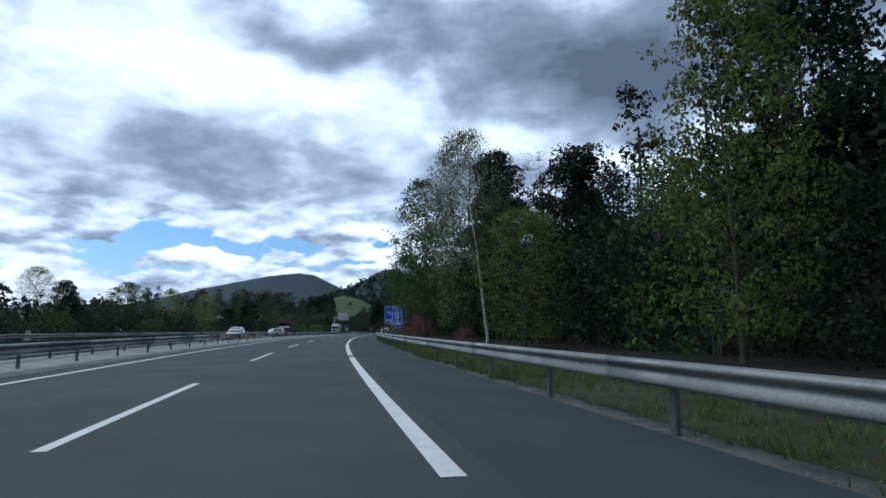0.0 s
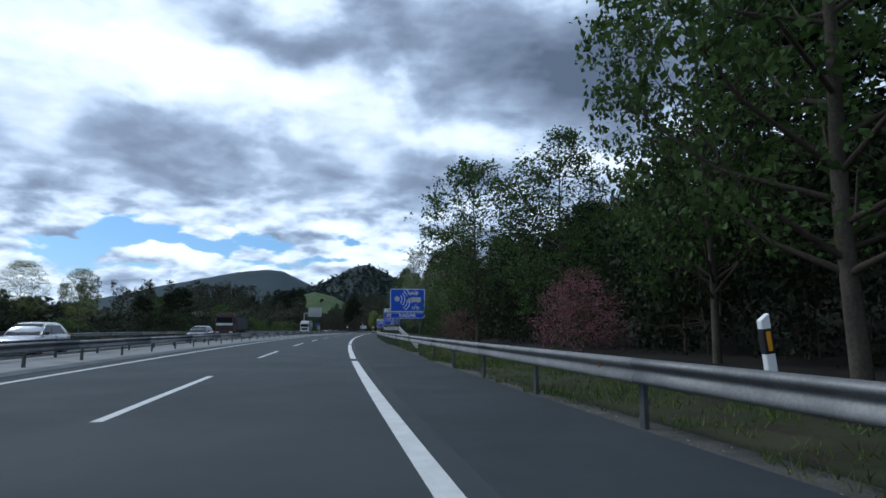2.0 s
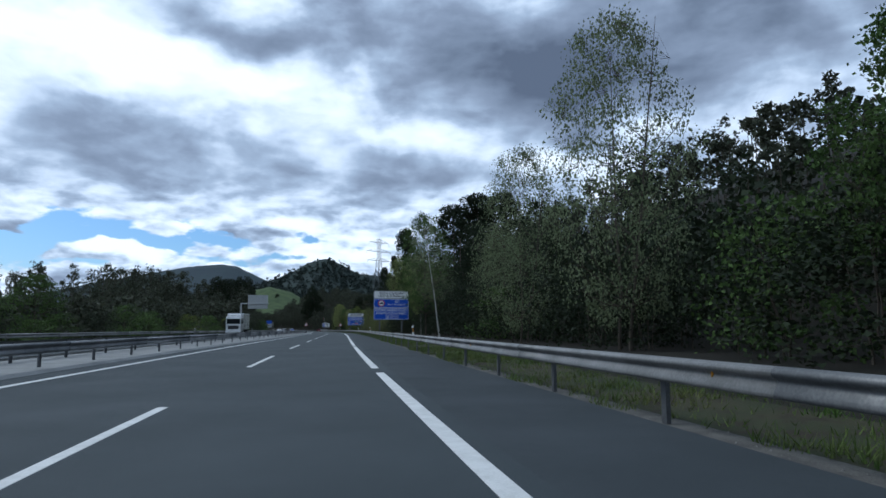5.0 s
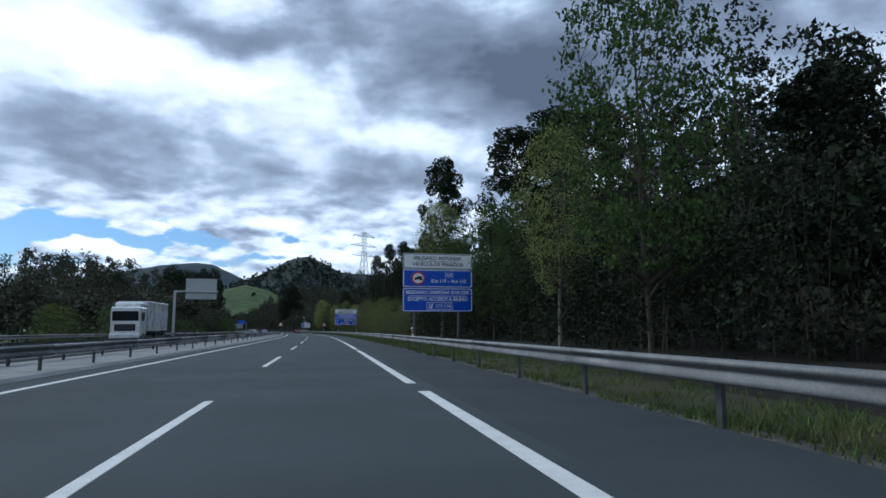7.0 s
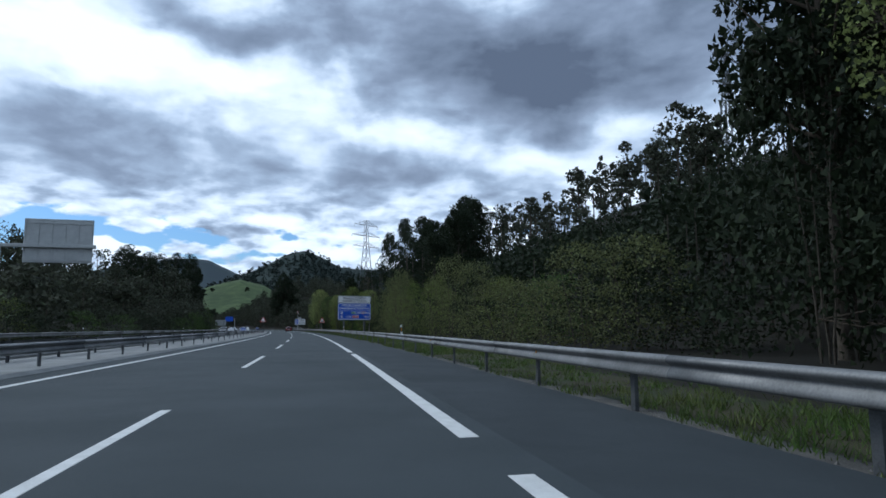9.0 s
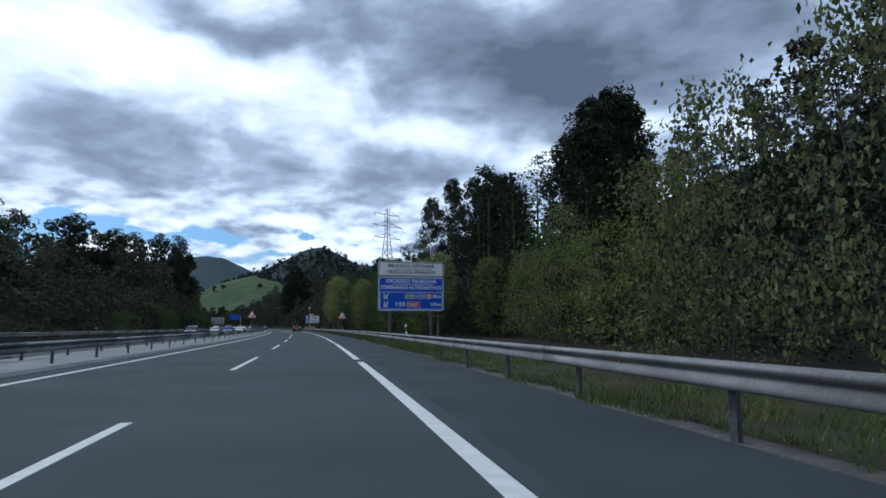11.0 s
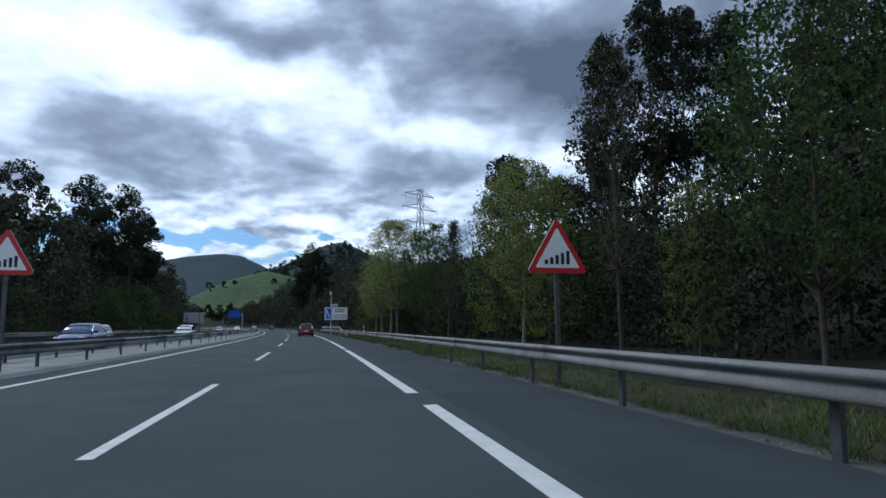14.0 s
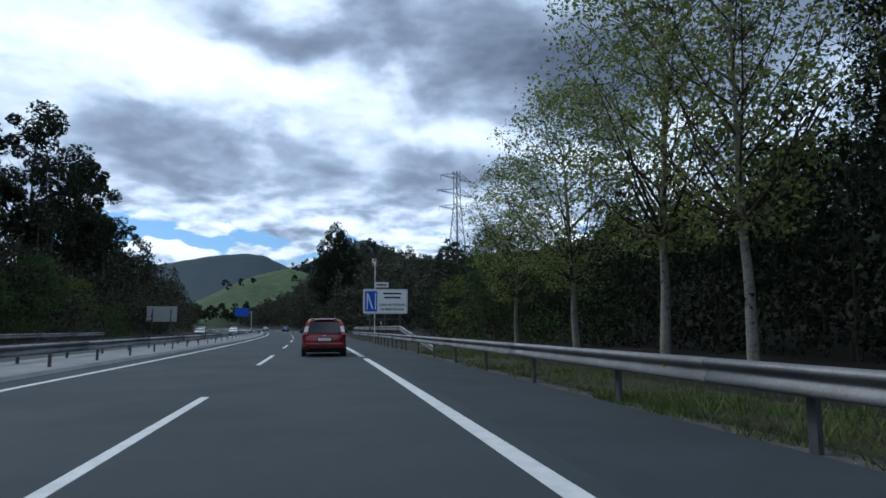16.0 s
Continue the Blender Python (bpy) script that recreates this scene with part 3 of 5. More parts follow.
def tree(name, label, height, radius, base, shape, leaf, bark, clumps, per, size, seed, limbs=16, puff=0.2, shell=False, gaps=0.0, droop=0.0, stems=1,
         lean=0.0, girth=1.0, single=False, category="tree"):
    """One tree: trunk, limbs, and twigs that each carry a clump of single leaves. It stands at the origin and is moved by its copies.
    shell: leaves lie on the skin of round clumps; gaps: share of the crown left open."""
    rng = random.Random(seed)
    nr = np.random.default_rng(seed)
    wv, wf, bv, bf = [], [], [], []
    joints = []
    crown0 = base * height
    for stem in range(stems):
        off = Vector((rng.uniform(-1, 1), rng.uniform(-1, 1), 0)) * (0.0 if stems == 1 else radius * 0.3)
        r = girth * max(0.035, height * 0.0098) / math.sqrt(stems)
        foot = off * 0.4
        top = height * (0.93 if shape != "vase" else 0.74)
        tip = Vector((rng.gauss(lean, radius * 0.07), rng.gauss(0, radius * 0.07), top)) + off * 1.6
        line_pts = [foot + Vector((0, 0, 0.3))]
        for k in range(1, 6):
            f = k / 5
            line_pts.append(foot.lerp(tip, f) * 1.0 + Vector((rng.gauss(0, 0.045), rng.gauss(0, 0.045), 0)) * radius * 0.5 * (1 - f))
        limb(wv, wf, foot + Vector((0, 0, -0.5)), line_pts[0], r * 1.5, r * 1.13, 9)
        for k in range(5):
            limb(wv, wf, line_pts[k], line_pts[k + 1], r * (1.13 - 0.2 * k), r * (0.93 - 0.2 * k) if k < 4 else r * 0.12, 8, 0, 1)
        for k in range(limbs // stems):
            f = (k + rng.random()) / (limbs // stems)
            z = crown0 + (height - crown0) * f * 0.92
            w = k * 2.4 + rng.uniform(-0.5, 0.5)
            reach = radius * envelope(shape, f) * rng.uniform(0.5, 0.85)
            drop = reach * {"cone": 0.1, "vase": 1.6, "tall": 0.75, "bush": 0.5}.get(shape, 0.8) * rng.uniform(0.7, 1.2)
            q = min(max((z - drop) / top, 0.12 if shape != "vase" else 0.36), 0.97) * 5
            i = min(int(q), 4)
            p = line_pts[i].lerp(line_pts[i + 1], q - i)
            e = Vector((p.x + math.cos(w) * reach, p.y + math.sin(w) * reach, max(z, p.z)))
            mid = p.lerp(e, 0.5) + Vector((math.cos(w), math.sin(w), 0.0)) * reach * 0.1 - UP * 0.06 * reach
            rr = r * 0.42 * (1.15 - 0.7 * f)
            limb(bv, bf, p, mid, rr, rr * 0.62, 5, 0, 1)
            limb(bv, bf, mid, e, rr * 0.62, rr * 0.22, 4, 0, 1)
            joints += [p.lerp(mid, 0.6), mid, mid.lerp(e, 0.5), e]
    # clump centres fill the envelope, thicker towards its skin, with open pockets
    joints_a = np.array([tuple(j) for j in joints])
    centres, twig_from = [], []
    sway = Vector((nr.uniform(0, 50), nr.uniform(0, 50), 0))
    while len(centres) < clumps:
        f = rng.random() ** 0.9
        w = rng.uniform(0, 6.283)
        d = radius * envelope(shape, f) * rng.random() ** 0.42 * rng.uniform(0.85, 1.05)
        z = crown0 + (height - crown0) * f
        c = Vector((math.cos(w) * d + lean * z / height, math.sin(w) * d, z))
        if noise.noise(c * (1.9 / radius) + sway) < gaps - 0.55 + 0.25 * rng.random():
            continue
        a = np.array(tuple(c))
        dist = np.linalg.norm(joints_a - a, axis=1) + 1.2 * np.maximum(joints_a[:, 2] - a[2], 0)
        j = joints[int(dist.argmin())]
        centres.append(c)
        if rng.random() < (0.3 if category == "bush" else 0.6 if shell else 1.0):
            bend = j.lerp(c, 0.5) + Vector((rng.gauss(0, 0.06), rng.gauss(0, 0.06), rng.gauss(0.03, 0.05))) * (c - j).length
            rr = r * 0.075
            limb(bv, bf, j, bend, rr, rr * 0.7, 3, 0, 1)
            limb(bv, bf, bend, c, rr * 0.7, rr * 0.25, 3, 0, 1)
    ca = np.array([tuple(c) for c in centres])
    share = nr.uniform(0.45, 1.55, len(ca))
    which = np.repeat(np.arange(len(ca)), np.maximum(2, (per * share).astype(int)))
    o = nr.normal(0, 1, (len(which), 3))
    if shell:
        o /= np.linalg.norm(o, axis=1)[:, None]
        o *= (nr.uniform(0.72, 1.06, len(which)) * np.repeat(1.0, len(which)))[:, None]
        big = nr.uniform(0.6, 1.35, len(ca))[which][:, None]
        o = o * big * puff * (1, 1, 0.85)
    else:
        o = o * puff * (1, 1, 0.62)
        o[:, 2] -= np.abs(nr.normal(0, 1, len(which))) * droop
    v, f = blades(ca[which] + o, size, nr, single)
    ob = thing(name, Matrix(), label, category)
    n, slots = len(wv), [0] * len(wf) + [1] * len(bf)
    wf += [tuple(i + n for i in face) for face in bf]
    part("trunk", mesh_of("trunk", wv + bv, wf, [bark, TWIG], True, slots), None, ob)
    part("crown", mesh_of("crown", v.tolist(), f.tolist(), leaf), None, ob)
    return ob


BROAD = tree("broadleaf_tree", "green broadleaf tree with dense spring leaves behind the verge", 10, 3.4, 0.2, "round", LEAF, BARK, 560, 17, 0.15, 1, 34, 0.2, gaps=0.12)
BROAD_B = tree("tall_broadleaf_tree", "tall broadleaf tree with ragged mid-green crown", 12, 3.4, 0.16, "tall", LEAF, BARK, 600, 17, 0.15, 2, 36, 0.21, gaps=0.15)
LIGHTBROAD = tree("maple_tree", "maple with fresh yellow-green leaves down to the verge", 9, 2.8, 0.08, "tall", LEAF_MAPLE, BARK, 560, 14, 0.125, 13, 34, 0.17, gaps=0.12)
LIGHT = tree("young_tree", "young tree with sparse light yellow-green leaves and pale trunk", 10, 2.5, 0.24, "vase", LEAF_LIGHT, PALEBARK, 900, 13, 0.092, 3, 40, 0.17, gaps=0.04)
BIRCH = tree("birch_tree", "slender birch with white bark and thin hanging foliage", 14, 2.9, 0.36, "tall", LEAF_GREY, BIRCHBARK, 560, 19, 0.08, 4, 34, 0.16, gaps=0.22, droop=0.34, lean=-1.6, girth=0.72)
GREYTREE = tree("willow_tree", "bushy willow with grey-green leaves", 9, 3.6, 0.08, "round", LEAF_GREY, BARK, 760, 17, 0.105, 5, 40, 0.2, gaps=0.06, stems=2)
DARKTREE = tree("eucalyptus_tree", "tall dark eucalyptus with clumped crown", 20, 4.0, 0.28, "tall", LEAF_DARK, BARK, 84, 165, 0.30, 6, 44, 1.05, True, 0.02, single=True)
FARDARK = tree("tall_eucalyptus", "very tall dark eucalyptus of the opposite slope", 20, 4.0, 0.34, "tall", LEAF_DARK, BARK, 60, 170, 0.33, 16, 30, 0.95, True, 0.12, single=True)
CONIFER = tree("conifer_tree", "dark pointed conifer rising over the wood", 18, 3.4, 0.10, "cone", LEAF_DARK, BARK, 420, 22, 0.22, 7, 60, 0.42, single=True)
BARE = tree("budding_tree", "nearly bare tree with few brownish buds", 10, 2.8, 0.22, "vase", LEAF_BROWN, BARK, 520, 5, 0.065, 8, 40, 0.12)
BUSH = tree("roadside_bush", "dense green bush under the trees", 3.4, 2.2, 0.05, "bush", LEAF, BARK, 150, 12, 0.13, 9, 12, 0.2, stems=3, category="bush")
DARKBUSH = tree("undergrowth_bush", "tangled undergrowth bush, its leaves coloured dark for the shade", 4.6, 3.0, 0.04, "bush", LEAF_DARK, BARK, 190, 16, 0.15, 10, 12, 0.3, stems=3, single=True, category="bush")
SHRUB = tree("willow_shrub", "low olive-green willow shrub beyond the guard rail", 4.5, 2.2, 0.04, "bush", LEAF_OLIVE, BARK, 240, 12, 0.105, 14, 14, 0.2, stems=3, category="bush")
LIGHTSHRUB = tree("hazel_shrub", "low shrub with yellow-green spring leaves", 5.5, 2.6, 0.05, "bush", LEAF_MAPLE, BARK, 280, 12, 0.105, 15, 14, 0.2, stems=3, category="bush")
PINKBUSH = tree("blossom_bush", "shrub in dusky pink blossom beside the guard rail", 3.2, 2.0, 0.05, "bush", BLOSSOM, BARK, 300, 14, 0.075, 11, 18, 0.14, stems=3, category="bush")
SIZE = {"broadleaf_tree": (10, 3.4), "tall_broadleaf_tree": (12, 3.4), "maple_tree": (9, 2.8), "young_tree": (10, 2.5), "birch_tree": (14, 2.8), "willow_tree": (9, 3.6),
        "eucalyptus_tree": (20, 4.0), "tall_eucalyptus": (20, 4.0), "conifer_tree": (18, 3.4), "budding_tree": (10, 2.8), "roadside_bush": (3.4, 2.2), "undergrowth_bush": (4.6, 3.0),
        "willow_shrub": (4.5, 2.2), "hazel_shrub": (5.5, 2.6), "blossom_bush": (3.2, 2.0)}
USED = {}


def plant(proto, s, l, top, radius, turn=None, group=""):
    """A tree of the given kind whose top stands that many metres over the road."""
    turn = (10 if proto is BIRCH else (s * 37 + l * 91) % 360) if turn is None else turn
    p = at(s, l)
    base = terrain(s, l)
    m = pose(p.x, p.y, p.z + base - 0.02, 0, 0, turn)
    kind = proto.name
    if kind in USED:
        ob = copy_thing(proto, m)
    else:
        ob, USED[kind] = proto, True
        ob.matrix_world = m
    h, r = SIZE[kind]
    k = max(0.25, (top - base) / h)
    w = min(max(radius / r, 0.6 * k), 1.7 * k)
    ob.scale = (w, w, k)
    if group:
        ob["group"] = group
    return ob


# kind, metres along the road, metres beside it, height of the top, half-width
NEAR_ROW = (
    (LIGHTBROAD, 13.3, 8.8, 10.2, 2.3), (LIGHTBROAD, 27.2, 7.8, 6.6, 2.5), (BARE, 32.0, 10.0, 10.8, 2.9), (BIRCH, 37.0, 8.4, 13.6, 2.7),
    # the dark eucalypt at 43 m stands in for a broadleaf tree in shade
    (DARKTREE, 43.0, 10.5, 13.5, 2.8), (DARKTREE, 5.0, 11.0, 16.0, 3.2), (DARKTREE, 17.0, 13.5, 16.0, 3.0), (BROAD_B, 57.0, 7.0, 15.0, 3.9), (BIRCH, 50.4, 9.3, 13.0, 1.9),
    (GREYTREE, 46.5, 8.8, 16.2, 2.9), (DARKTREE, 49.5, 12.0, 12.5, 3.0), (BROAD, 85.2, 7.5, 11.3, 4.1), (BROAD_B, 74.8, 9.0, 9.8, 3.1), (BROAD, 62.5, 8.3, 12.0, 3.1), (BROAD, 67.5, 10.5, 8.0, 2.4))
MID_ROW = (
    (GREYTREE, 100.0, 9.6, 10.2, 3.3), (BARE, 119.0, 10.0, 10.0, 2.5), (GREYTREE, 126.5, 9.4, 8.3, 2.6), (GREYTREE, 144.0, 9.2, 12.8, 3.2), (BUSH, 100.5, 8.0, 3.8, 1.7),
    (GREYTREE, 155.0, 8.8, 10.8, 2.8), (BROAD, 109.7, 8.6, 5.1, 2.0), (BROAD, 190.8, 8.3, 13.8, 3.3), (LIGHT, 200.0, 8.9, 10.6, 2.2), (BIRCH, 174.5, 7.3, 9.8, 2.1),
    (LIGHT, 232.5, 9.6, 13.5, 2.9), (BARE, 195.3, 10.4, 9.2, 1.6), (BROAD_B, 219.5, 11.2, 11.0, 2.4), (BROAD_B, 215.8, 12.2, 11.2, 2.3), (BROAD_B, 230.5, 10.4, 11.0, 2.4), (DARKTREE, 237.5, 10.8, 19.0, 3.0),
    (GREYTREE, 166.0, 10.5, 8.0, 2.6), (BROAD, 134.0, 12.0, 8.5, 2.6))
LATE_ROW = (
    (LIGHT, 327.0, 8.6, 7.2, 1.8), (LIGHTBROAD, 343.0, 9.5, 7.8, 1.9), (BARE, 348.8, 11.0, 11.2, 2.2), (LIGHTBROAD, 332.0, 8.2, 7.2, 1.6), (BARE, 374.4, 7.9, 10.6, 1.9), (LIGHTBROAD, 321.5, 11.5, 6.3, 1.8),
    (BROAD, 361.6, 8.2, 8.4, 2.0), (LIGHTBROAD, 351.2, 8.3, 9.3, 2.3), (LIGHTBROAD, 381.2, 8.2, 7.6, 2.0), (LIGHT, 384.8, 8.3, 9.3, 2.3), (LIGHTBROAD, 389.6, 8.7, 9.4, 2.4), (DARKTREE, 405.0, 14.4, 15.0, 2.6),
    (BARE, 399.0, 7.8, 8.9, 1.8), (BROAD, 367.2, 8.7, 9.1, 2.3), (LIGHTBROAD, 371.6, 8.8, 5.2, 1.2), (BROAD_B, 409.2, 9.2, 10.2, 2.1), (BROAD, 413.0, 8.5, 10.2, 2.3),
    (LIGHT, 421.4, 7.6, 12.4, 3.1), (LIGHT, 424.6, 7.4, 13.0, 3.4), (LIGHT, 430.0, 7.2, 10.0, 3.2), (LIGHT, 437.6, 7.5, 9.3, 2.7), (BROAD, 443.0, 8.0, 7.0, 1.8),
    (LIGHTSHRUB, 450.0, 7.4, 4.6, 1.8), (CONIFER, 424.0, 14.5, 13.0, 2.0))
EUCALYPTS = (
    (32.5, 12.5, 11.0, 2.4), (45.3, 18.0, 11.5, 2.6), (62.0, 15.0, 12.0, 2.8), (94.0, 18.0, 10.5, 2.6), (123.3, 18.0, 12.3, 2.4), (131.0, 22.0, 12.5, 2.6), (172.5, 17.0, 9.0, 2.6),
    (178.0, 14.0, 8.4, 2.3), (189.0, 13.5, 9.0, 2.4), (243.5, 21.0, 25.0, 4.8), (241.5, 25.5, 27.0, 5.2), (239.0, 30.0, 27.0, 5.0), (246.0, 27.0, 25.0, 4.8), 
    (335.0, 24.6, 20.5, 3.2), (338.0, 28.5, 25.5, 3.7), (333.0, 28.5, 24.0, 3.5), (328.0, 25.0, 21.0, 3.5), (322.0, 22.5, 20.0, 3.3), (317.0, 17.5, 15.0, 3.0),
    (372.0, 27.0, 22.0, 3.3), (368.5, 29.5, 23.0, 3.5), (389.0, 33.5, 30.0, 3.2), (385.5, 34.5, 29.0, 3.0), (410.0, 26.6, 29.0, 3.1), (410.0, 31.5, 33.5, 3.6), (414.0, 38.0, 35.3, 3.9),
    (407.0, 38.0, 31.0, 3.2), (397.3, 16.0, 11.5, 2.8), (66.0, 13.5, 12.0, 3.0))
for kind, s, l, top, radius in NEAR_ROW + MID_ROW + LATE_ROW:
    plant(kind, s, l, top, radius)
for s, l, top, radius in EUCALYPTS:
    plant(DARKTREE, s, l, top, radius)
for s, l, top, radius in ((69.5, 7.8, 2.8, 2.0), (72.0, 8.6, 3.4, 1.8), (90.5, 7.5, 2.3, 1.4), (104.5, 8.8, 2.4, 1.5), (37.5, 7.0, 1.2, 1.0)):
    plant(PINKBUSH, s, l, top, radius)
rng = random.Random(5)
for s in np.arange(244, 316, 3.6):
    kind = LIGHTSHRUB if rng.random() < 0.45 and s > 255 else SHRUB
    plant(kind, s + rng.uniform(-1, 1), rng.uniform(6.6, 10) if s < 298 else rng.uniform(9.2, 11), rng.uniform(2.6, 4.4) + 2.2 * smooth(248, 275, s), rng.uniform(1.6, 2.6))
# a wall of bushes, mostly near-black, stands for the shade between the trunks
for s in np.arange(-4, 470, 4.9):
    thin = 240 < s < 312
    clear = 2.6 if 298 < s < 325 or 206 < s < 221 else 0.0
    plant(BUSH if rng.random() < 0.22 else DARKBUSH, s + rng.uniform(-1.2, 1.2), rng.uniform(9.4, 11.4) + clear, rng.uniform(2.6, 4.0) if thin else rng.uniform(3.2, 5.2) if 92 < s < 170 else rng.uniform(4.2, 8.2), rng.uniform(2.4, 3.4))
# beyond the opposite carriageway
for kind, s, l, top, radius in ((BROAD, 107.0, -38.5, 9.0, 4.3), (LIGHT, 124.9, -37.7, 9.0, 3.0), (LIGHT, 123.6, -30.8, 8.0, 2.3), (DARKTREE, 169, -33.8, 8.7, 2.7), (DARKTREE, 151, -33.9, 6.2, 2.2),
                                (LIGHT, 76.0, -36, 8.4, 2.4), (DARKTREE, 82.5, -36, 7.2, 1.9), (BROAD, 160, -34, 6.8, 3.2), (DARKTREE, 157.5, -32, 7.0, 2.0), (BROAD, 195, -33, 7.0, 3.0), (LIGHTSHRUB, 241, -28, 3.8, 2.6), (LIGHTSHRUB, 290, -29, 4.0, 2.4),
                                (BUSH, 180, -29, 4.0, 2.6), (BUSH, 210, -29, 4.2, 2.8), (BROAD, 482, -30, 9.0, 3.4),
                                (FARDARK, 501, -38, 31, 5.0), (FARDARK, 512, -36, 28, 5.0), (FARDARK, 525, -38, 29, 5.0), (FARDARK, 541, -41, 26, 4.6), (FARDARK, 489, -42, 30, 5.0),
                                (FARDARK, 478, -37, 23, 4.4), (FARDARK, 560, -40, 25, 4.6), (FARDARK, 598, 8.6, 23, 4.0), (FARDARK, 601, 10.5, 28, 4.2), (FARDARK, 604, 13.4, 33, 4.2), (FARDARK, 607, 16.0, 31, 4.2), (FARDARK, 612, 20, 26, 4.4), (FARDARK, 410, -46, 22, 4.4), (FARDARK, 424, -48, 25, 4.4), (FARDARK, 437, -45, 23, 4.4),
                                (FARDARK, 452, -47, 26, 4.6), (FARDARK, 466, -45, 27, 4.6), (BROAD, 470, -31, 8.0, 3.2), (LIGHTBROAD, 495, -30, 7.5, 2.8), (BROAD, 455, -30, 7.0, 3.0)):
    plant(kind, s, l, top, radius)
for s in np.arange(50, 560, 9.0):
    plant(DARKBUSH if rng.random() < 0.5 else BUSH, s + rng.uniform(-3, 3), rng.uniform(-31, -27), rng.uniform(2.0, 4.2) + 2.0 * smooth(330, 420, s), rng.uniform(2.2, 3.4))


def woods(name, label, places, leaf, seed, count=90, size=0.9, share=0.75, lumps=13):
    """A far wood: many small trees, each of trunk and round tufts of loose leaves, in one mesh."""
    rng = random.Random(seed)
    nr = np.random.default_rng(seed)
    v, f = [], []
    tufts, sizes = [], []
    for p, h, r in places:
        limb(v, f, p - UP, p + UP * h * 0.8, h * 0.012, h * 0.006, 4, 0, 1)
        for _ in range(lumps):
            z = rng.random() ** 0.7
            wide = r * (0.35 + 0.65 * math.sin(math.pi * min(1.0, z * 0.8 + 0.2)))
            w = rng.uniform(0, 6.283)
            d = wide * math.sqrt(rng.random()) * 0.8
            tufts.append((p.x + math.cos(w) * d, p.y + math.sin(w) * d, p.z + h * (1 - share + share * z)))
            sizes.append(r * rng.uniform(0.2, 0.42))
    each = max(3, count // lumps)
    c = np.repeat(np.array(tufts), each, 0)
    o = nr.normal(0, 1, c.shape)
    o *= (nr.uniform(0.65, 1.05, len(c)) * np.repeat(np.array(sizes), each) / np.linalg.norm(o, axis=1))[:, None]
    lv, lf = blades(c + o * (1, 1, 0.85), size, nr, True)
    slots = [1] * len(f) + [0] * len(lf)
    lf = (lf + len(v)).tolist()
    return tagged(new(name, mesh_of(name, v + lv.tolist(), f + lf, [leaf, BARK], False, slots)), label, "woods", kind="stuff")


def on_hill(s, l, rise=0.0):
    return at(s, l, terrain(s, l) + rise)


def far_top(s, l):
    """Trees of the left slope grow tall where the valley narrows."""
    low = rng.uniform(4.2, 6.2) + 2.6 * smooth(-60, -110, l) + 3.0 * smooth(200, 320, s)
    return low + 8 * smooth(340, 430, s) * rng.uniform(0.6, 1.1)


rng = random.Random(11)
slope = []
while len(slope) < 1250:
    s, l = rng.uniform(-20, 860), 17 + 190 * rng.random() ** 1.3
    if 236 < s < 335 and l < 26 + 22 * min(1, (s - 236) / 25, (335 - s) / 25):
        continue
    if s < 420 and l > 95:
        continue
    slope.append((s, l))
near_slope = [(s, l) for s, l in slope if l < 42 and s < 480]


def slope_height(s, l):
    """Low growth behind the willows, tall trees elsewhere."""
    return rng.uniform(11, 17) * (1 - 0.74 * smooth(78, 90, s) * (1 - smooth(180, 204, s)) * (1 - smooth(28, 60, l))) * (1 - 0.6 * smooth(415, 430, s))


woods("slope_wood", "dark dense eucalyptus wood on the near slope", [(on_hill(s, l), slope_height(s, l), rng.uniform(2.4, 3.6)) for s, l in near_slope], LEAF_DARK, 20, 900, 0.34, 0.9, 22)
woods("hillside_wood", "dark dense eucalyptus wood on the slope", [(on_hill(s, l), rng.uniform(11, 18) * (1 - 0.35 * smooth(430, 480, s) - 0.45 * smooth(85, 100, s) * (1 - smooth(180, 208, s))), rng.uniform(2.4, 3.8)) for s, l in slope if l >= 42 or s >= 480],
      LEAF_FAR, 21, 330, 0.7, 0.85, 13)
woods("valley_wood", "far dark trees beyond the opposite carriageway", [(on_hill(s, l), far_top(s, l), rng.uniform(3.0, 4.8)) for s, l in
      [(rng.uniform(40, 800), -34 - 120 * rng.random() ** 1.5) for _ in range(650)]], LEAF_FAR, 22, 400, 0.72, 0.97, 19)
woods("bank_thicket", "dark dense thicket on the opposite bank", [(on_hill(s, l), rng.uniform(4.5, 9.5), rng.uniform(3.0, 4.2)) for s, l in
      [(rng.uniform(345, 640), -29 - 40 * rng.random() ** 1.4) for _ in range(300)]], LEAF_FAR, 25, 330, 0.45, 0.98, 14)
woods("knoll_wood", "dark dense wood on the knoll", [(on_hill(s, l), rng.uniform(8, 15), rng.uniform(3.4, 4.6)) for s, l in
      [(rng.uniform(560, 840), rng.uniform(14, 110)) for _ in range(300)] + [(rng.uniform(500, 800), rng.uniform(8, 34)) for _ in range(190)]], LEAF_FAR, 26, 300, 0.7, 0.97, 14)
# near-black tufts over the bare slope stand in for the wood's shade
woods("thicket", "low thicket on the wood's floor, leaves coloured dark for its shade", [(on_hill(s, l), rng.uniform(3.2, 7.0), rng.uniform(2.4, 3.4)) for s, l in
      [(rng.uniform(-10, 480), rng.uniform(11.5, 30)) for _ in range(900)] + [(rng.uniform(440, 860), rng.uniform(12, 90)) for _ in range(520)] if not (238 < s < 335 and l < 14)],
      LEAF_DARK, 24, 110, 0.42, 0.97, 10)
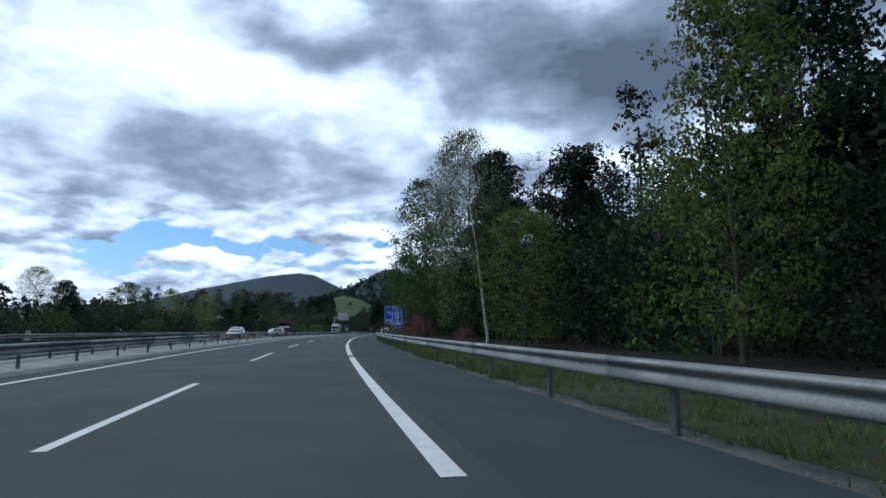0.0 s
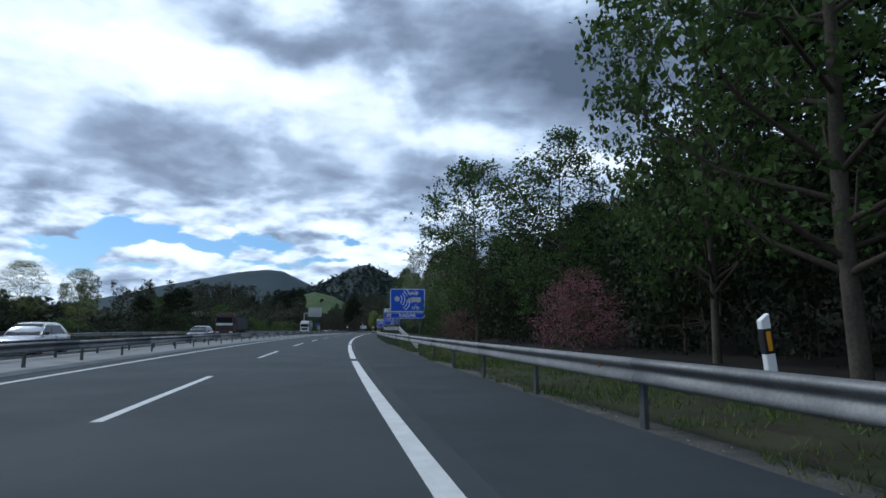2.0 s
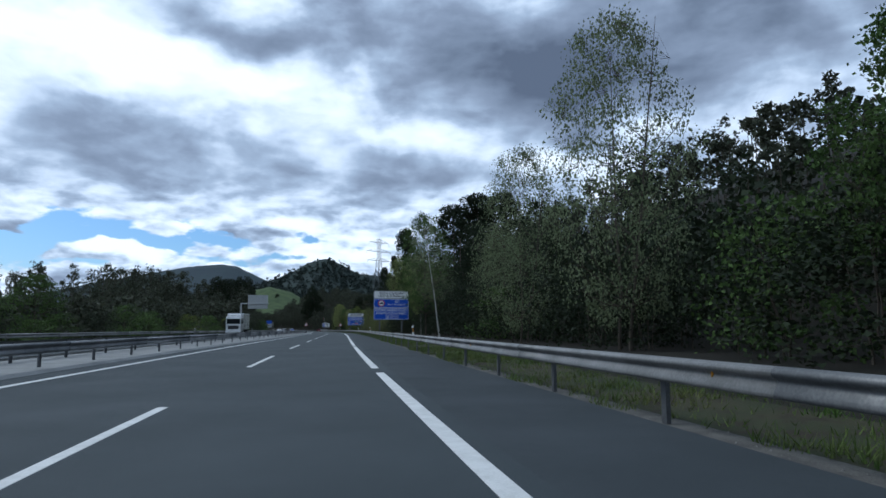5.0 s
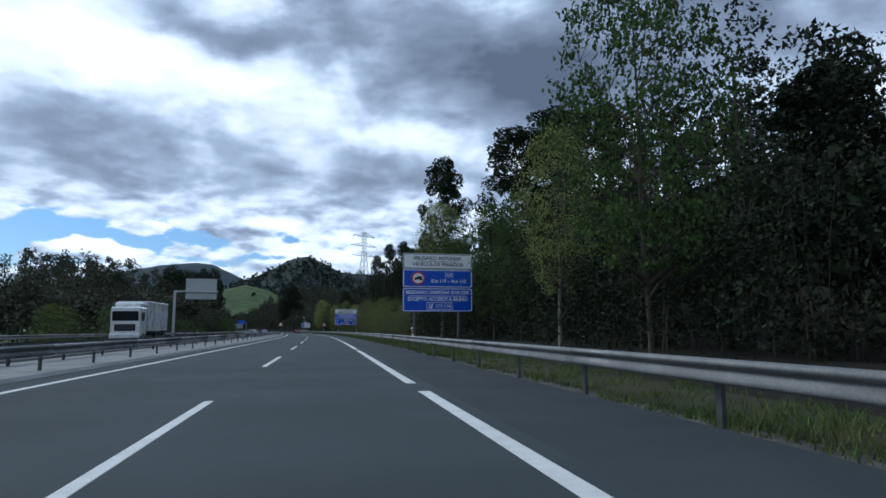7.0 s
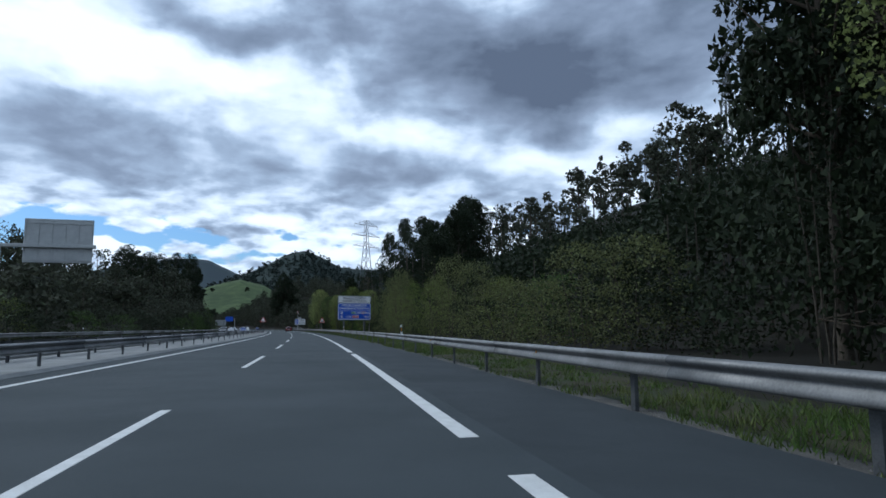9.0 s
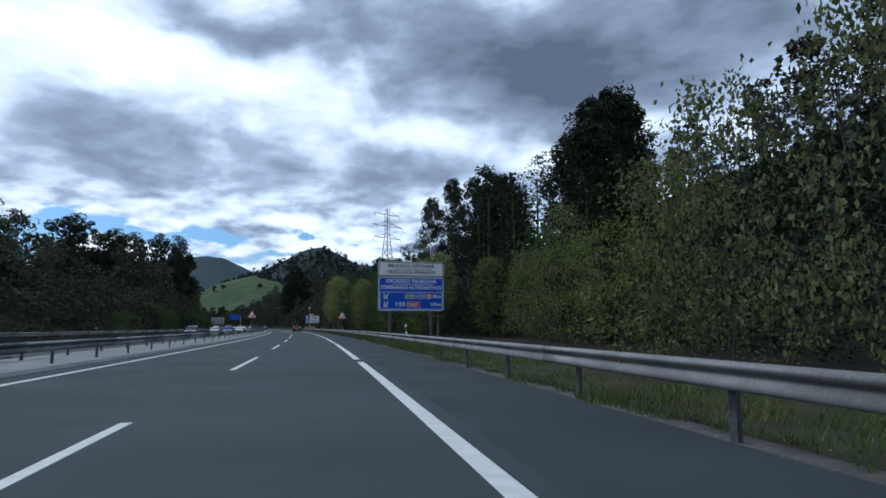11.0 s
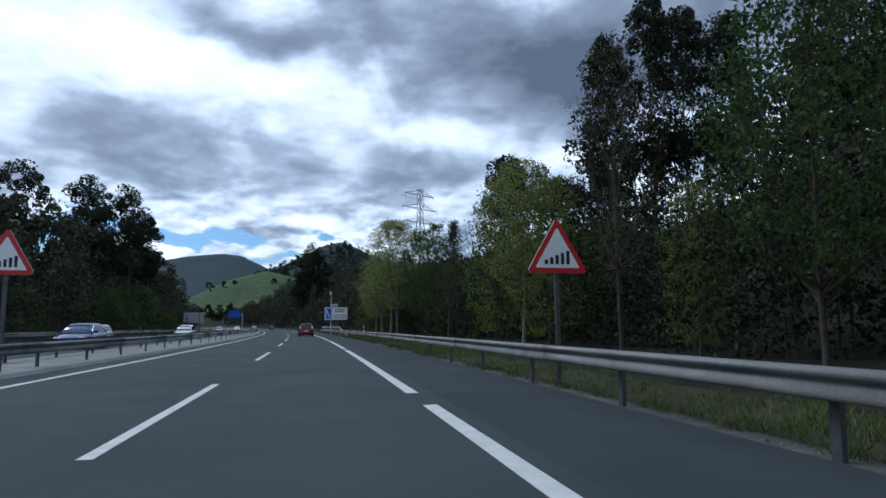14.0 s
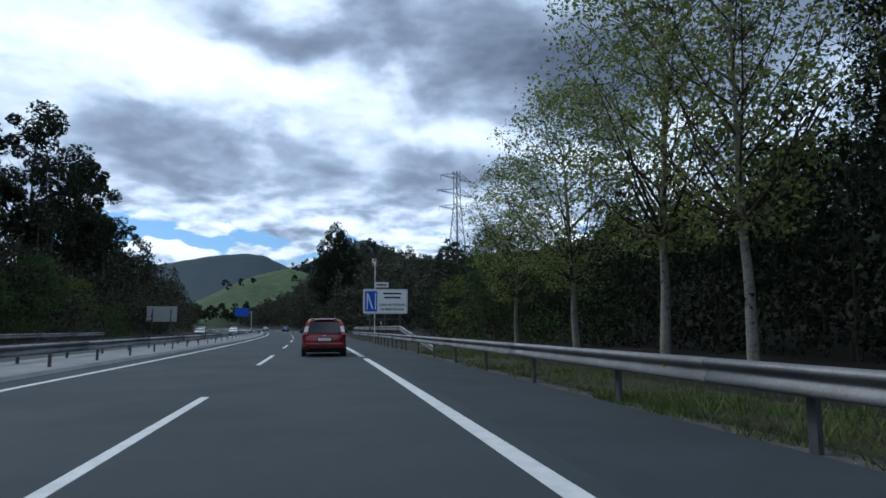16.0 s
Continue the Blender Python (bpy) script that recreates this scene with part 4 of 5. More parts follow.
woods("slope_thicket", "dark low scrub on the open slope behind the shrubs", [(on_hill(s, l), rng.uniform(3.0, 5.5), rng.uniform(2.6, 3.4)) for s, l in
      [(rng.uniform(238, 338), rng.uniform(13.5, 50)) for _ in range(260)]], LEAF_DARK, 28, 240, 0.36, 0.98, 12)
# added to fill the gaps between trunks with the dark of the interior
woods("understorey", "tangled understorey under the roadside trees, coloured dark for their shade", [(on_hill(s, rng.uniform(10.2, 13.5) + (1.6 if 298 < s < 325 or 206 < s < 221 else 0)), rng.uniform(2.6, 5.0), rng.uniform(1.8, 2.6))
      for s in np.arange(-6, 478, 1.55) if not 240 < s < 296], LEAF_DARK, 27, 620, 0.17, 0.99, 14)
woods("meadow_hedges", "dark hedge trees dotted over the far meadow", [(Vector((d * math.sin(radians(a)), d * math.cos(radians(a)), d * math.tan(radians(e)) - 2)), rng.uniform(4, 7), 3.4) for a, e, d in
      [(rng.uniform(-1, 3), rng.uniform(1.4, 2.5), rng.uniform(980, 1080)) for _ in range(10)] + [(rng.uniform(-5, 4), rng.uniform(0.05, 0.55), rng.uniform(860, 930)) for _ in range(150)]], LEAF_DARK, 23, 150, 1.5, 0.9)

# ---- far hills ----


def far_hill(name, label, ridge, dist, depth, material, seed):
    """A hill whose crest runs through (bearing, height angle) pairs at a distance, sloping to both sides."""
    rng2 = np.array(ridge, float)
    az = np.linspace(rng2[0, 0], rng2[-1, 0], 90)
    el = np.interp(az, rng2[:, 0], rng2[:, 1])
    verts, faces = [], []
    rows = (-1.0, -0.8, -0.6, -0.42, -0.27, -0.14, -0.05, 0.0, 0.08, 0.3, 0.7)
    for r in rows:
        for a, e in zip(az, el):
            d = dist + depth * r
            h = dist * math.tan(radians(e)) * (1 - abs(r)) ** 1.25 if r <= 0 else dist * math.tan(radians(e)) * (1 - r * 0.8)
            h += 0.006 * dist * (noise.noise(Vector((a * 0.9, r * 5, seed))) * (0.15 + abs(r)) + 0.5 * noise.noise(Vector((a * 4, r * 9, seed))) * 0.3)
            verts.append(Vector((d * math.sin(radians(a)), d * math.cos(radians(a)), h - 12 * abs(r))))
    k = len(az)
    for i in range(len(rows) - 1):
        for j in range(k - 1):
            faces.append((i * k + j, i * k + j + 1, (i + 1) * k + j + 1, (i + 1) * k + j))
    return tagged(new(name, mesh_of(name, verts, faces, material, True)), label, "hill", kind="structure")


# Distance haze is put into the ridge's bluish base colour
HILLWOOD = mat("far_wood_hazed", (0.027, 0.042, 0.053), (0.036, 0.054, 0.060), 0.95, scale=0.012, fine=0.09, bump=0.8, bumpscale=0.08)
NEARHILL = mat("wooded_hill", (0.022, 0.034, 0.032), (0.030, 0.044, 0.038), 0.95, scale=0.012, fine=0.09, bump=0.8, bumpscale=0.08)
MEADOW = mat("meadow", (0.066, 0.098, 0.034), (0.036, 0.056, 0.024), 0.95, scale=0.012, fine=0.1)
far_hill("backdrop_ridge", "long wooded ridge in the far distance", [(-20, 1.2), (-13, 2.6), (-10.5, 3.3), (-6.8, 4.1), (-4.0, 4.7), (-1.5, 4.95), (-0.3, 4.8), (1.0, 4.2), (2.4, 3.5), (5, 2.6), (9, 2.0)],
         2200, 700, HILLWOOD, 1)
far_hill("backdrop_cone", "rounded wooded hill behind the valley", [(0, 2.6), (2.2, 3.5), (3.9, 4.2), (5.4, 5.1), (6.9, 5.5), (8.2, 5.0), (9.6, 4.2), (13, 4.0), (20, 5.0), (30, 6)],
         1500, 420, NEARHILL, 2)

far_hill("backdrop_meadow", "green meadow slope with hedges across the valley", [(-6, 0.2), (-2.8, 0.9), (0, 2.3), (1.2, 2.7), (2.4, 3.0), (4, 2.6), (7, 1.0)], 1100, 260, MEADOW, 3)


def far_crest(ridge, dist, n, seed, name, label):
    """Tree tops standing along the crest of a far hill."""
    r = random.Random(seed)
    az = [p[0] for p in ridge]
    el = [p[1] for p in ridge]
    places = []
    for _ in range(n):
        a = r.uniform(az[0], az[-1])
        d = dist * r.uniform(0.76, 1.0)
        e = float(np.interp(a, az, el))
        f = 1 - (dist - d) / (dist * 0.28)
        places.append((Vector((d * math.sin(radians(a)), d * math.cos(radians(a)), dist * math.tan(radians(e)) * max(f, 0.1) ** 1.25 - 16)), r.uniform(18, 26), r.uniform(5, 8)))
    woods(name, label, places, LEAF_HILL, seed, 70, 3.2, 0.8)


far_crest([(0, 2.6), (2.2, 3.5), (3.9, 4.2), (5.4, 5.1), (6.9, 5.5), (8.2, 5.0), (9.6, 4.2), (13, 4.0), (20, 5.0)], 1500, 1000, 31, "far_crest_wood", "distant woods over the rounded hill")


def pylon(s, l, top, name="power_pylon"):
    """Lattice tower with three pairs of arms."""
    base = terrain(s, l)
    h = top - base
    ob = thing(name, spot(s, l, base, 20), "tall grey steel lattice power pylon on the wooded slope", "pylon", "power pylons")
    legs4 = bmesh.new()
    w0, w1 = h * 0.075, h * 0.018
    corner = lambda f, i: Vector(((w0 + (w1 - w0) * min(1, f * 1.35)) * (1, -1, -1, 1)[i], (w0 + (w1 - w0) * min(1, f * 1.35)) * (1, 1, -1, -1)[i], h * f))
    for i in range(4):
        leg = rod(bmesh.new(), corner(0, i), corner(0.74, i), 0.34, 0.26, 4)
        rod(leg, corner(0.74, i), corner(1.0, i), 0.26, 0.18, 4)
        part("leg", leg, POSTMETAL, ob)
    fs = [0, 0.14, 0.27, 0.39, 0.5, 0.6, 0.69, 0.77, 0.85, 0.93, 1.0]
    for a, b in zip(fs, fs[1:]):
        for i in range(4):
            j = (i + 1) % 4
            rod(legs4, corner(a, i), corner(b, j), 0.12, None, 3)
            rod(legs4, corner(a, j), corner(b, i), 0.12, None, 3)
    part("bracing", legs4, POSTMETAL, ob)
    for f, reach in ((0.70, 0.20), (0.82, 0.22), (0.94, 0.18)):
        for sx in (-1, 1):
            arm = bmesh.new()
            tip = Vector((sx * h * reach, 0, h * f))
            for i in ((0, 3) if sx > 0 else (1, 2)):
                rod(arm, corner(f, i), tip, 0.2, 0.14, 4)
                rod(arm, corner(min(1.0, f + 0.04), i), tip, 0.16, 0.12, 4)
            part("arm", arm, POSTMETAL, ob)
            part("insulator", rod(bmesh.new(), tip, tip - Vector((0, 0, h * 0.035)), 0.12, 0.12, 6), BLACK, ob)


pylon(750, 124, 97)
pylon(385, 131, 89)


def verge_grass():
    """Loose blades of grass in ragged tufts on the verge and under the guard rail."""
    nr = np.random.default_rng(77)
    n = 330000
    s = nr.uniform(-4, 440, n)
    l = 2.82 + 2.7 * nr.random(n) ** 1.25
    a = np.interp(s, SG, _psi)
    # tufts: a sum of slow waves in both directions
    tuft = (np.sin(s * 2.1 + 3 * np.sin(l * 1.7)) * np.sin(l * 3.3 + 2 * np.sin(s * 0.63)) + 0.7 * np.sin(s * 0.41 + l) * np.sin(s * 0.173 + 2.0)
            + 0.5 * np.sin(s * 7.3 + 5 * l) * np.sin(l * 9.1 + s))
    edge = 3.12 + 0.20 * np.sin(s * 0.9 + 2 * np.sin(s * 0.37)) + 0.12 * np.sin(s * 3.7)
    keep = (l > edge) & (nr.random(n) < 0.42 + 0.5 * tuft)
    s, l, a, tuft = s[keep], l[keep], a[keep], tuft[keep]
    n = len(s)
    base = np.interp(l, np.arange(2.8, 6.0, 0.1), [terrain(200.0, q) for q in np.arange(2.8, 6.0, 0.1)]) - 0.01
    z = -5.0e-5 * s * s / 2 + 0.1367e-6 * s ** 3 / 6 + base
    p = np.stack([np.interp(s, SG, _x) + l * np.cos(a), np.interp(s, SG, _y) - l * np.sin(a), z], 1)
    h = (nr.uniform(0.05, 0.15, n) * (1.0 + 0.8 * np.clip(tuft, 0, 1)))[:, None]
    w = nr.uniform(0.007, 0.014, n)[:, None]
    q = nr.uniform(0, 6.283, n)
    d = np.stack([np.cos(q), np.sin(q), 0 * q], 1)
    tip = p + h * np.stack([nr.normal(0, 0.45, n), nr.normal(0, 0.45, n), np.ones(n)], 1)
    v = np.stack([p - d * w, p + d * w, tip], 1).reshape(-1, 3)
    tagged(new("verge_grass", mesh_of("verge_grass", v.tolist(), np.arange(3 * n).reshape(n, 3).tolist(), BLADE)), "ragged grass of the verge, green and straw-coloured", "grass", kind="stuff")


BLADE = leafy("grass_blade", (0.07, 0.125, 0.026), (0.125, 0.14, 0.048), 0.5)
verge_grass()
# ---- road signs ----


def outline(w, h, r, seg=5):
    """Corner points of a rounded rectangle round the origin."""
    pts = []
    for cx, cy, a0 in ((w / 2 - r, h / 2 - r, 0), (-w / 2 + r, h / 2 - r, 90), (-w / 2 + r, -h / 2 + r, 180), (w / 2 - r, -h / 2 + r, 270)):
        for k in range(seg + 1):
            a = radians(a0 + 90 * k / seg)
            pts.append((cx + r * math.cos(a), cy + r * math.sin(a)))
    return pts


def plate(pts, y0, y1, dx=0.0, dz=0.0):
    """A flat piece with the outline pts (x, z), from depth y0 (front) to y1."""
    bm = bmesh.new()
    f = [bm.verts.new((x + dx, y0, z + dz)) for x, z in pts]
    b = [bm.verts.new((x + dx, y1, z + dz)) for x, z in pts]
    n = len(pts)
    bm.faces.new(f)
    bm.faces.new(list(reversed(b)))
    for i in range(n):
        bm.faces.new((f[i], b[i], b[(i + 1) % n], f[(i + 1) % n]))
    bmesh.ops.recalc_face_normals(bm, faces=bm.faces)
    return bm


def ring(outer, inner, y0, y1, dx=0.0, dz=0.0):
    """A flat frame between two outlines of as many points."""
    bm = bmesh.new()
    rows = [[bm.verts.new((x + dx, y, z + dz)) for x, z in pts] for pts, y in ((outer, y0), (inner, y0), (inner, y1), (outer, y1))]
    n = len(outer)
    for a, b in zip(rows, rows[1:] + rows[:1]):
        for i in range(n):
            bm.faces.new((a[i], a[(i + 1) % n], b[(i + 1) % n], b[i]))
    bmesh.ops.recalc_face_normals(bm, faces=bm.faces)
    return bm


def circle(r, seg=28):
    return [(r * math.cos(2 * math.pi * k / seg), r * math.sin(2 * math.pi * k / seg)) for k in range(seg)]


def words(text, x, z, size, material, parent, y=-0.012, width=0.0, name="lettering"):
    """One line of lettering standing upright on a panel, centred on x; width: squeezed or stretched to it."""
    curve = bpy.data.curves.new("text", "FONT")
    curve.body, curve.size, curve.align_x, curve.align_y, curve.extrude, curve.offset = text, size, "CENTER", "CENTER", 0.004, size * 0.02
    tmp = bpy.data.objects.new("text", curve)
    scene.collection.objects.link(tmp)
    me = bpy.data.meshes.new_from_object(tmp.evaluated_get(bpy.context.evaluated_depsgraph_get()))
    bpy.data.objects.remove(tmp)
    bpy.data.curves.remove(curve)
    xs = [v.co.x for v in me.vertices]
    k = width / (max(xs) - min(xs)) if width else 1.0
    me.transform(Matrix.Translation((x, y, z)) @ Matrix.Rotation(radians(90), 4, "X") @ Matrix.Diagonal((k, 1, 1, 1)))
    me.materials.clear()
    me.materials.append(material)
    return part(name, me, None, parent)


def panel(parent, z, w, h, face, rim, label="", x=0.0, r=0.12, inset=0.035, line_w=0.05, name="panel"):
    """A sign panel: folded plate, coloured face and its painted border."""
    p = part(name, plate(outline(w, h, r), -0.004, 0.05, x, z), SIGNBACK, parent, label)
    part("face", plate(outline(w - 0.004, h - 0.004, r), -0.008, -0.003, x, z), face, p)
    part("border", ring(outline(w - 2 * inset, h - 2 * inset, r - inset * 0.6), outline(w - 2 * inset - 2 * line_w, h - 2 * inset - 2 * line_w, max(0.02, r - inset * 0.6 - line_w)), -0.012, -0.007, x, z), rim, p)
    return p


def bar(parent, x, z, w, h, material, y0=-0.013, y1=-0.008, name="line"):
    return part(name, plate([(-w / 2, -h / 2), (w / 2, -h / 2), (w / 2, h / 2), (-w / 2, h / 2)], y0, y1, x, z), material, parent)


def badge(parent, x, z, w, h, face, text, size):
    b = part("badge", plate(outline(w, h, 0.05), -0.014, -0.008, x, z), face, parent)
    part("border", ring(outline(w, h, 0.05), outline(w - 0.05, h - 0.05, 0.03), -0.018, -0.013, x, z), WHITE, b)
    words(text, x, z, size, WHITE, b, -0.017, w * 0.72)


def legs(parent, xs, top, r=0.085):
    for x in xs:
        p = part("post", rod(bmesh.new(), (x, 0.14, -0.6), (x, 0.14, top), r, seg=14), POSTMETAL, parent)
        part("cap", rod(bmesh.new(), (x, 0.14, top), (x, 0.14, top + 0.03), r * 1.04, r * 0.7, seg=14), POSTMETAL, p)
    for z in (top - 0.5, top - 2.2):
        part("crossbar", block(bmesh.new(), (xs[0] + xs[-1]) / 2, 0.06, z, xs[-1] - xs[0] + 0.6, 0.04, 0.08), POSTMETAL, parent)


def exit_mark(parent, x, z, h):
    """White symbol of a lane that leaves to the right."""
    part("exit_symbol", plate([(-0.45 * h, -0.5 * h), (-0.22 * h, -0.5 * h), (-0.22 * h, 0.5 * h), (-0.36 * h, 0.5 * h)], -0.013, -0.008, x, z), WHITE, parent)
    part("exit_symbol", plate([(-0.10 * h, -0.5 * h), (0.16 * h, -0.5 * h), (0.16 * h, -0.02 * h), (0.42 * h, 0.42 * h), (0.26 * h, 0.5 * h), (-0.10 * h, 0.02 * h)], -0.013, -0.008, x, z), WHITE, parent)


GREYPAINT = mat("sign_grey_white", (0.52, 0.52, 0.50), (0.46, 0.46, 0.44), 0.5)


def speed_check_sign():
    ob = thing("speed_check_sign", spot(116.8, 5.86, 0.17, 3), "blue speed camera warning sign with white symbols on two posts", "road sign")
    w = 3.85
    p = panel(ob, 4.02, w, 2.55, BLUE, WHITE, r=0.2, line_w=0.06)
    part("radar_dot", plate(circle(0.28), -0.014, -0.008, -1.15, 4.18), GREYPAINT, p)
    for k, r in enumerate((0.62, 0.93, 1.24, 1.55)):
        arc = []
        a0 = 46 if k < 2 else 52
        for q in range(13):
            a = radians(-a0 + 2 * a0 * q / 12)
            arc.append((r * math.cos(a), r * math.sin(a)))
        inner = [(x * (r - 0.075) / r, z * (r - 0.075) / r) for x, z in reversed(arc)]
        if k < 2:
            part("wave", plate(arc + inner, -0.013, -0.008, -1.2, 4.12), WHITE, p)
        else:
            for lo, hi in ((0, 5), (8, 12)):
                seg = arc[lo:hi + 1]
                part("wave", plate(seg + [(x * (r - 0.075) / r, z * (r - 0.075) / r) for x, z in reversed(seg)], -0.013, -0.008, -1.2, 4.12), WHITE, p)
    car = [(-0.56, -0.12), (0.55, -0.12), (0.58, 0.08), (0.46, 0.22), (0.34, 0.25), (-0.12, 0.25), (-0.3, 0.08), (-0.55, 0.03)]
    part("car_symbol", plate(car, -0.014, -0.008, 0.62, 4.78), GREYPAINT, p)
    for x in (0.30, 0.95):
        part("car_symbol", plate(circle(0.11, 14), -0.0145, -0.008, x, 4.66), GREYPAINT, p)
    part("car_window", plate([(-0.22, 0), (0.3, 0), (0.24, 0.11), (-0.08, 0.11)], -0.016, -0.013, 0.62, 4.89), BLUE, p)
    part("lorry_symbol", plate([(-0.55, -0.25), (0.55, -0.25), (0.55, 0.25), (-0.55, 0.25)], -0.014, -0.008, 0.92, 4.1), GREYPAINT, p)
    part("lorry_symbol", plate([(-0.3, -0.25), (0.12, -0.25), (0.12, 0.18), (-0.06, 0.18), (-0.12, -0.02), (-0.3, -0.06)], -0.014, -0.008, 0.2, 4.1), GREYPAINT, p)
    for x in (0.15, 0.5, 1.2):
        part("lorry_symbol", plate(circle(0.1, 14), -0.0145, -0.008, x, 3.84), GREYPAINT, p)
    for x in (0.62, 1.12):
        part("cycle_symbol", ring(circle(0.16, 18), circle(0.11, 18), -0.014, -0.008, x, 3.18), WHITE, p)
    part("cycle_symbol", plate([(-0.25, 0.02), (-0.02, 0.22), (0.12, 0.3), (0.08, 0.08), (0.25, 0.0), (0.22, -0.06), (0.0, 0.02), (0.02, 0.16)], -0.014, -0.008, 0.87, 3.2), GREYPAINT, p)
    part("cycle_symbol", plate(circle(0.07, 12), -0.014, -0.008, 0.9, 3.58), GREYPAINT, p)
    q = panel(ob, 2.36, w, 0.68, BLUE, WHITE, r=0.2, line_w=0.05)
    words("RADAR", 0, 2.36, 0.46, WHITE, q, width=1.85)
    legs(ob, (-1.35, 1.35), 5.0, 0.075)


def heavy_traffic_sign():
    ob = thing("lorry_ban_sign", spot(219.0, 6.66, 0, 4) @ Matrix.Diagonal((1.15, 1.0, 1.055, 1.0)), "white and blue lorry ban sign on two grey posts", "road sign")
    w, z = 4.75, 2.3
    a = panel(ob, z + 3.63, w, 1.14, WHITE, BLACK, "white upper panel", r=0.14)
    words("IBILGAILU ASTUNAK", 0, z + 3.85, 0.36, BLACK, a, width=3.3)
    bar(a, 0, z + 3.63, 2.8, 0.035, BLACK)
    words("VEHÍCULOS PESADOS", 0, z + 3.4, 0.36, BLACK, a, width=3.5)
    b = panel(ob, z + 2.39, w, 1.30, BLUE, WHITE, r=0.14)
    part("ban_disc", plate(circle(0.47, 32), -0.014, -0.008, -1.35, z + 2.4), RED, b)
    part("ban_disc", plate(circle(0.36, 32), -0.018, -0.013, -1.35, z + 2.4), WHITE, b)
    part("lorry_symbol", plate([(-0.26, -0.1), (0.27, -0.1), (0.27, 0.13), (-0.06, 0.13), (-0.08, 0.05), (-0.26, 0.02)], -0.021, -0.017, -1.35, z + 2.41), BLACK, b)
    for x in (-1.52, -1.2, -1.1):
        part("lorry_symbol", plate(circle(0.06, 12), -0.0215, -0.017, x, z + 2.3), BLACK, b)
    badge(b, 0.75, z + 2.66, 0.56, 0.32, BLUE, "A-8", 0.28)
    words("Km 119 – Km 115", 0.75, z + 2.2, 0.34, WHITE, b, width=2.4)
    c = panel(ob, z + 0.86, w, 1.70, BLUE, WHITE, r=0.14)
    words("BILBORAKO SARBIDEAK IZAN EZIK", 0, z + 1.38, 0.34, WHITE, c, width=4.35)
    bar(c, 0, z + 1.13, 3.9, 0.04, WHITE)
    words("EXCEPTO ACCESOS A BILBAO", 0, z + 0.9, 0.36, WHITE, c, width=4.1)
    part("frame", ring(outline(1.75, 0.52, 0.04), outline(1.69, 0.46, 0.02), -0.013, -0.008, 0.1, z + 0.42), WHITE, c)
    exit_mark(c, -0.45, z + 0.42, 0.38)
    words("117-116", 0.35, z + 0.42, 0.34, WHITE, c, width=1.0)
    legs(ob, (-1.55, 1.45), z + 3.9, 0.105)


def route_sign():
    ob = thing("route_sign", spot(323.8, 5.85, 0, 6) @ Matrix.Diagonal((1.15, 1.0, 1.08, 1.0)), "white and blue alternative routes sign on two grey posts", "road sign")
    w, z = 4.55, 2.14
    a = panel(ob, z + 2.98, w, 1.05, WHITE, BLACK, "white upper panel", r=0.14)
    words("IBILGAILU ASTUNAK", 0, z + 3.2, 0.34, BLACK, a, width=3.25)
    bar(a, 0.1, z + 2.98, 2.7, 0.035, BLACK)
    words("VEHÍCULOS PESADOS", 0, z + 2.76, 0.34, BLACK, a, width=3.4)
    b = panel(ob, z + 1.22, w, 2.42, BLUE, WHITE, r=0.14)
    words("ORDEZKO IBILBIDEAK", 0, z + 2.12, 0.36, WHITE, b, width=3.5)
    bar(b, 0.1, z + 1.9, 2.8, 0.04, WHITE)
    words("ITINERARIOS ALTERNATIVOS", 0, z + 1.66, 0.36, WHITE, b, width=4.15)
    part("frame", ring(outline(4.32, 1.22, 0.04), outline(4.25, 1.15, 0.02), -0.013, -0.008, 0, z + 0.75), WHITE, b)
    exit_mark(b, -1.72, z + 1.05, 0.4)
    exit_mark(b, -1.72, z + 0.48, 0.4)
    badge(b, -0.12, z + 1.05, 0.66, 0.36, GREEN, "E-70", 0.28)
    badge(b, 0.66, z + 1.05, 0.66, 0.36, BLUE, "AP-8", 0.28)
    part("ban_disc", plate(circle(0.21, 24), -0.014, -0.008, 1.24, z + 1.05), RED, b)
    part("ban_disc", plate(circle(0.16, 24), -0.018, -0.013, 1.24, z + 1.05), WHITE, b)
    bar(b, 1.24, z + 1.05, 0.2, 0.07, BLACK, -0.021, -0.017, "lorry_symbol")
    words("8Km", 1.78, z + 1.05, 0.34, WHITE, b, width=0.56)
    words("123", -0.78, z + 0.48, 0.38, WHITE, b, width=0.62)
    badge(b, 0.15, z + 0.48, 0.92, 0.38, RED, "N-637", 0.3)
    words("15Km", 1.7, z + 0.48, 0.34, WHITE, b, width=0.72)
    legs(ob, (-1.42, 1.42), z + 3.1, 0.115)


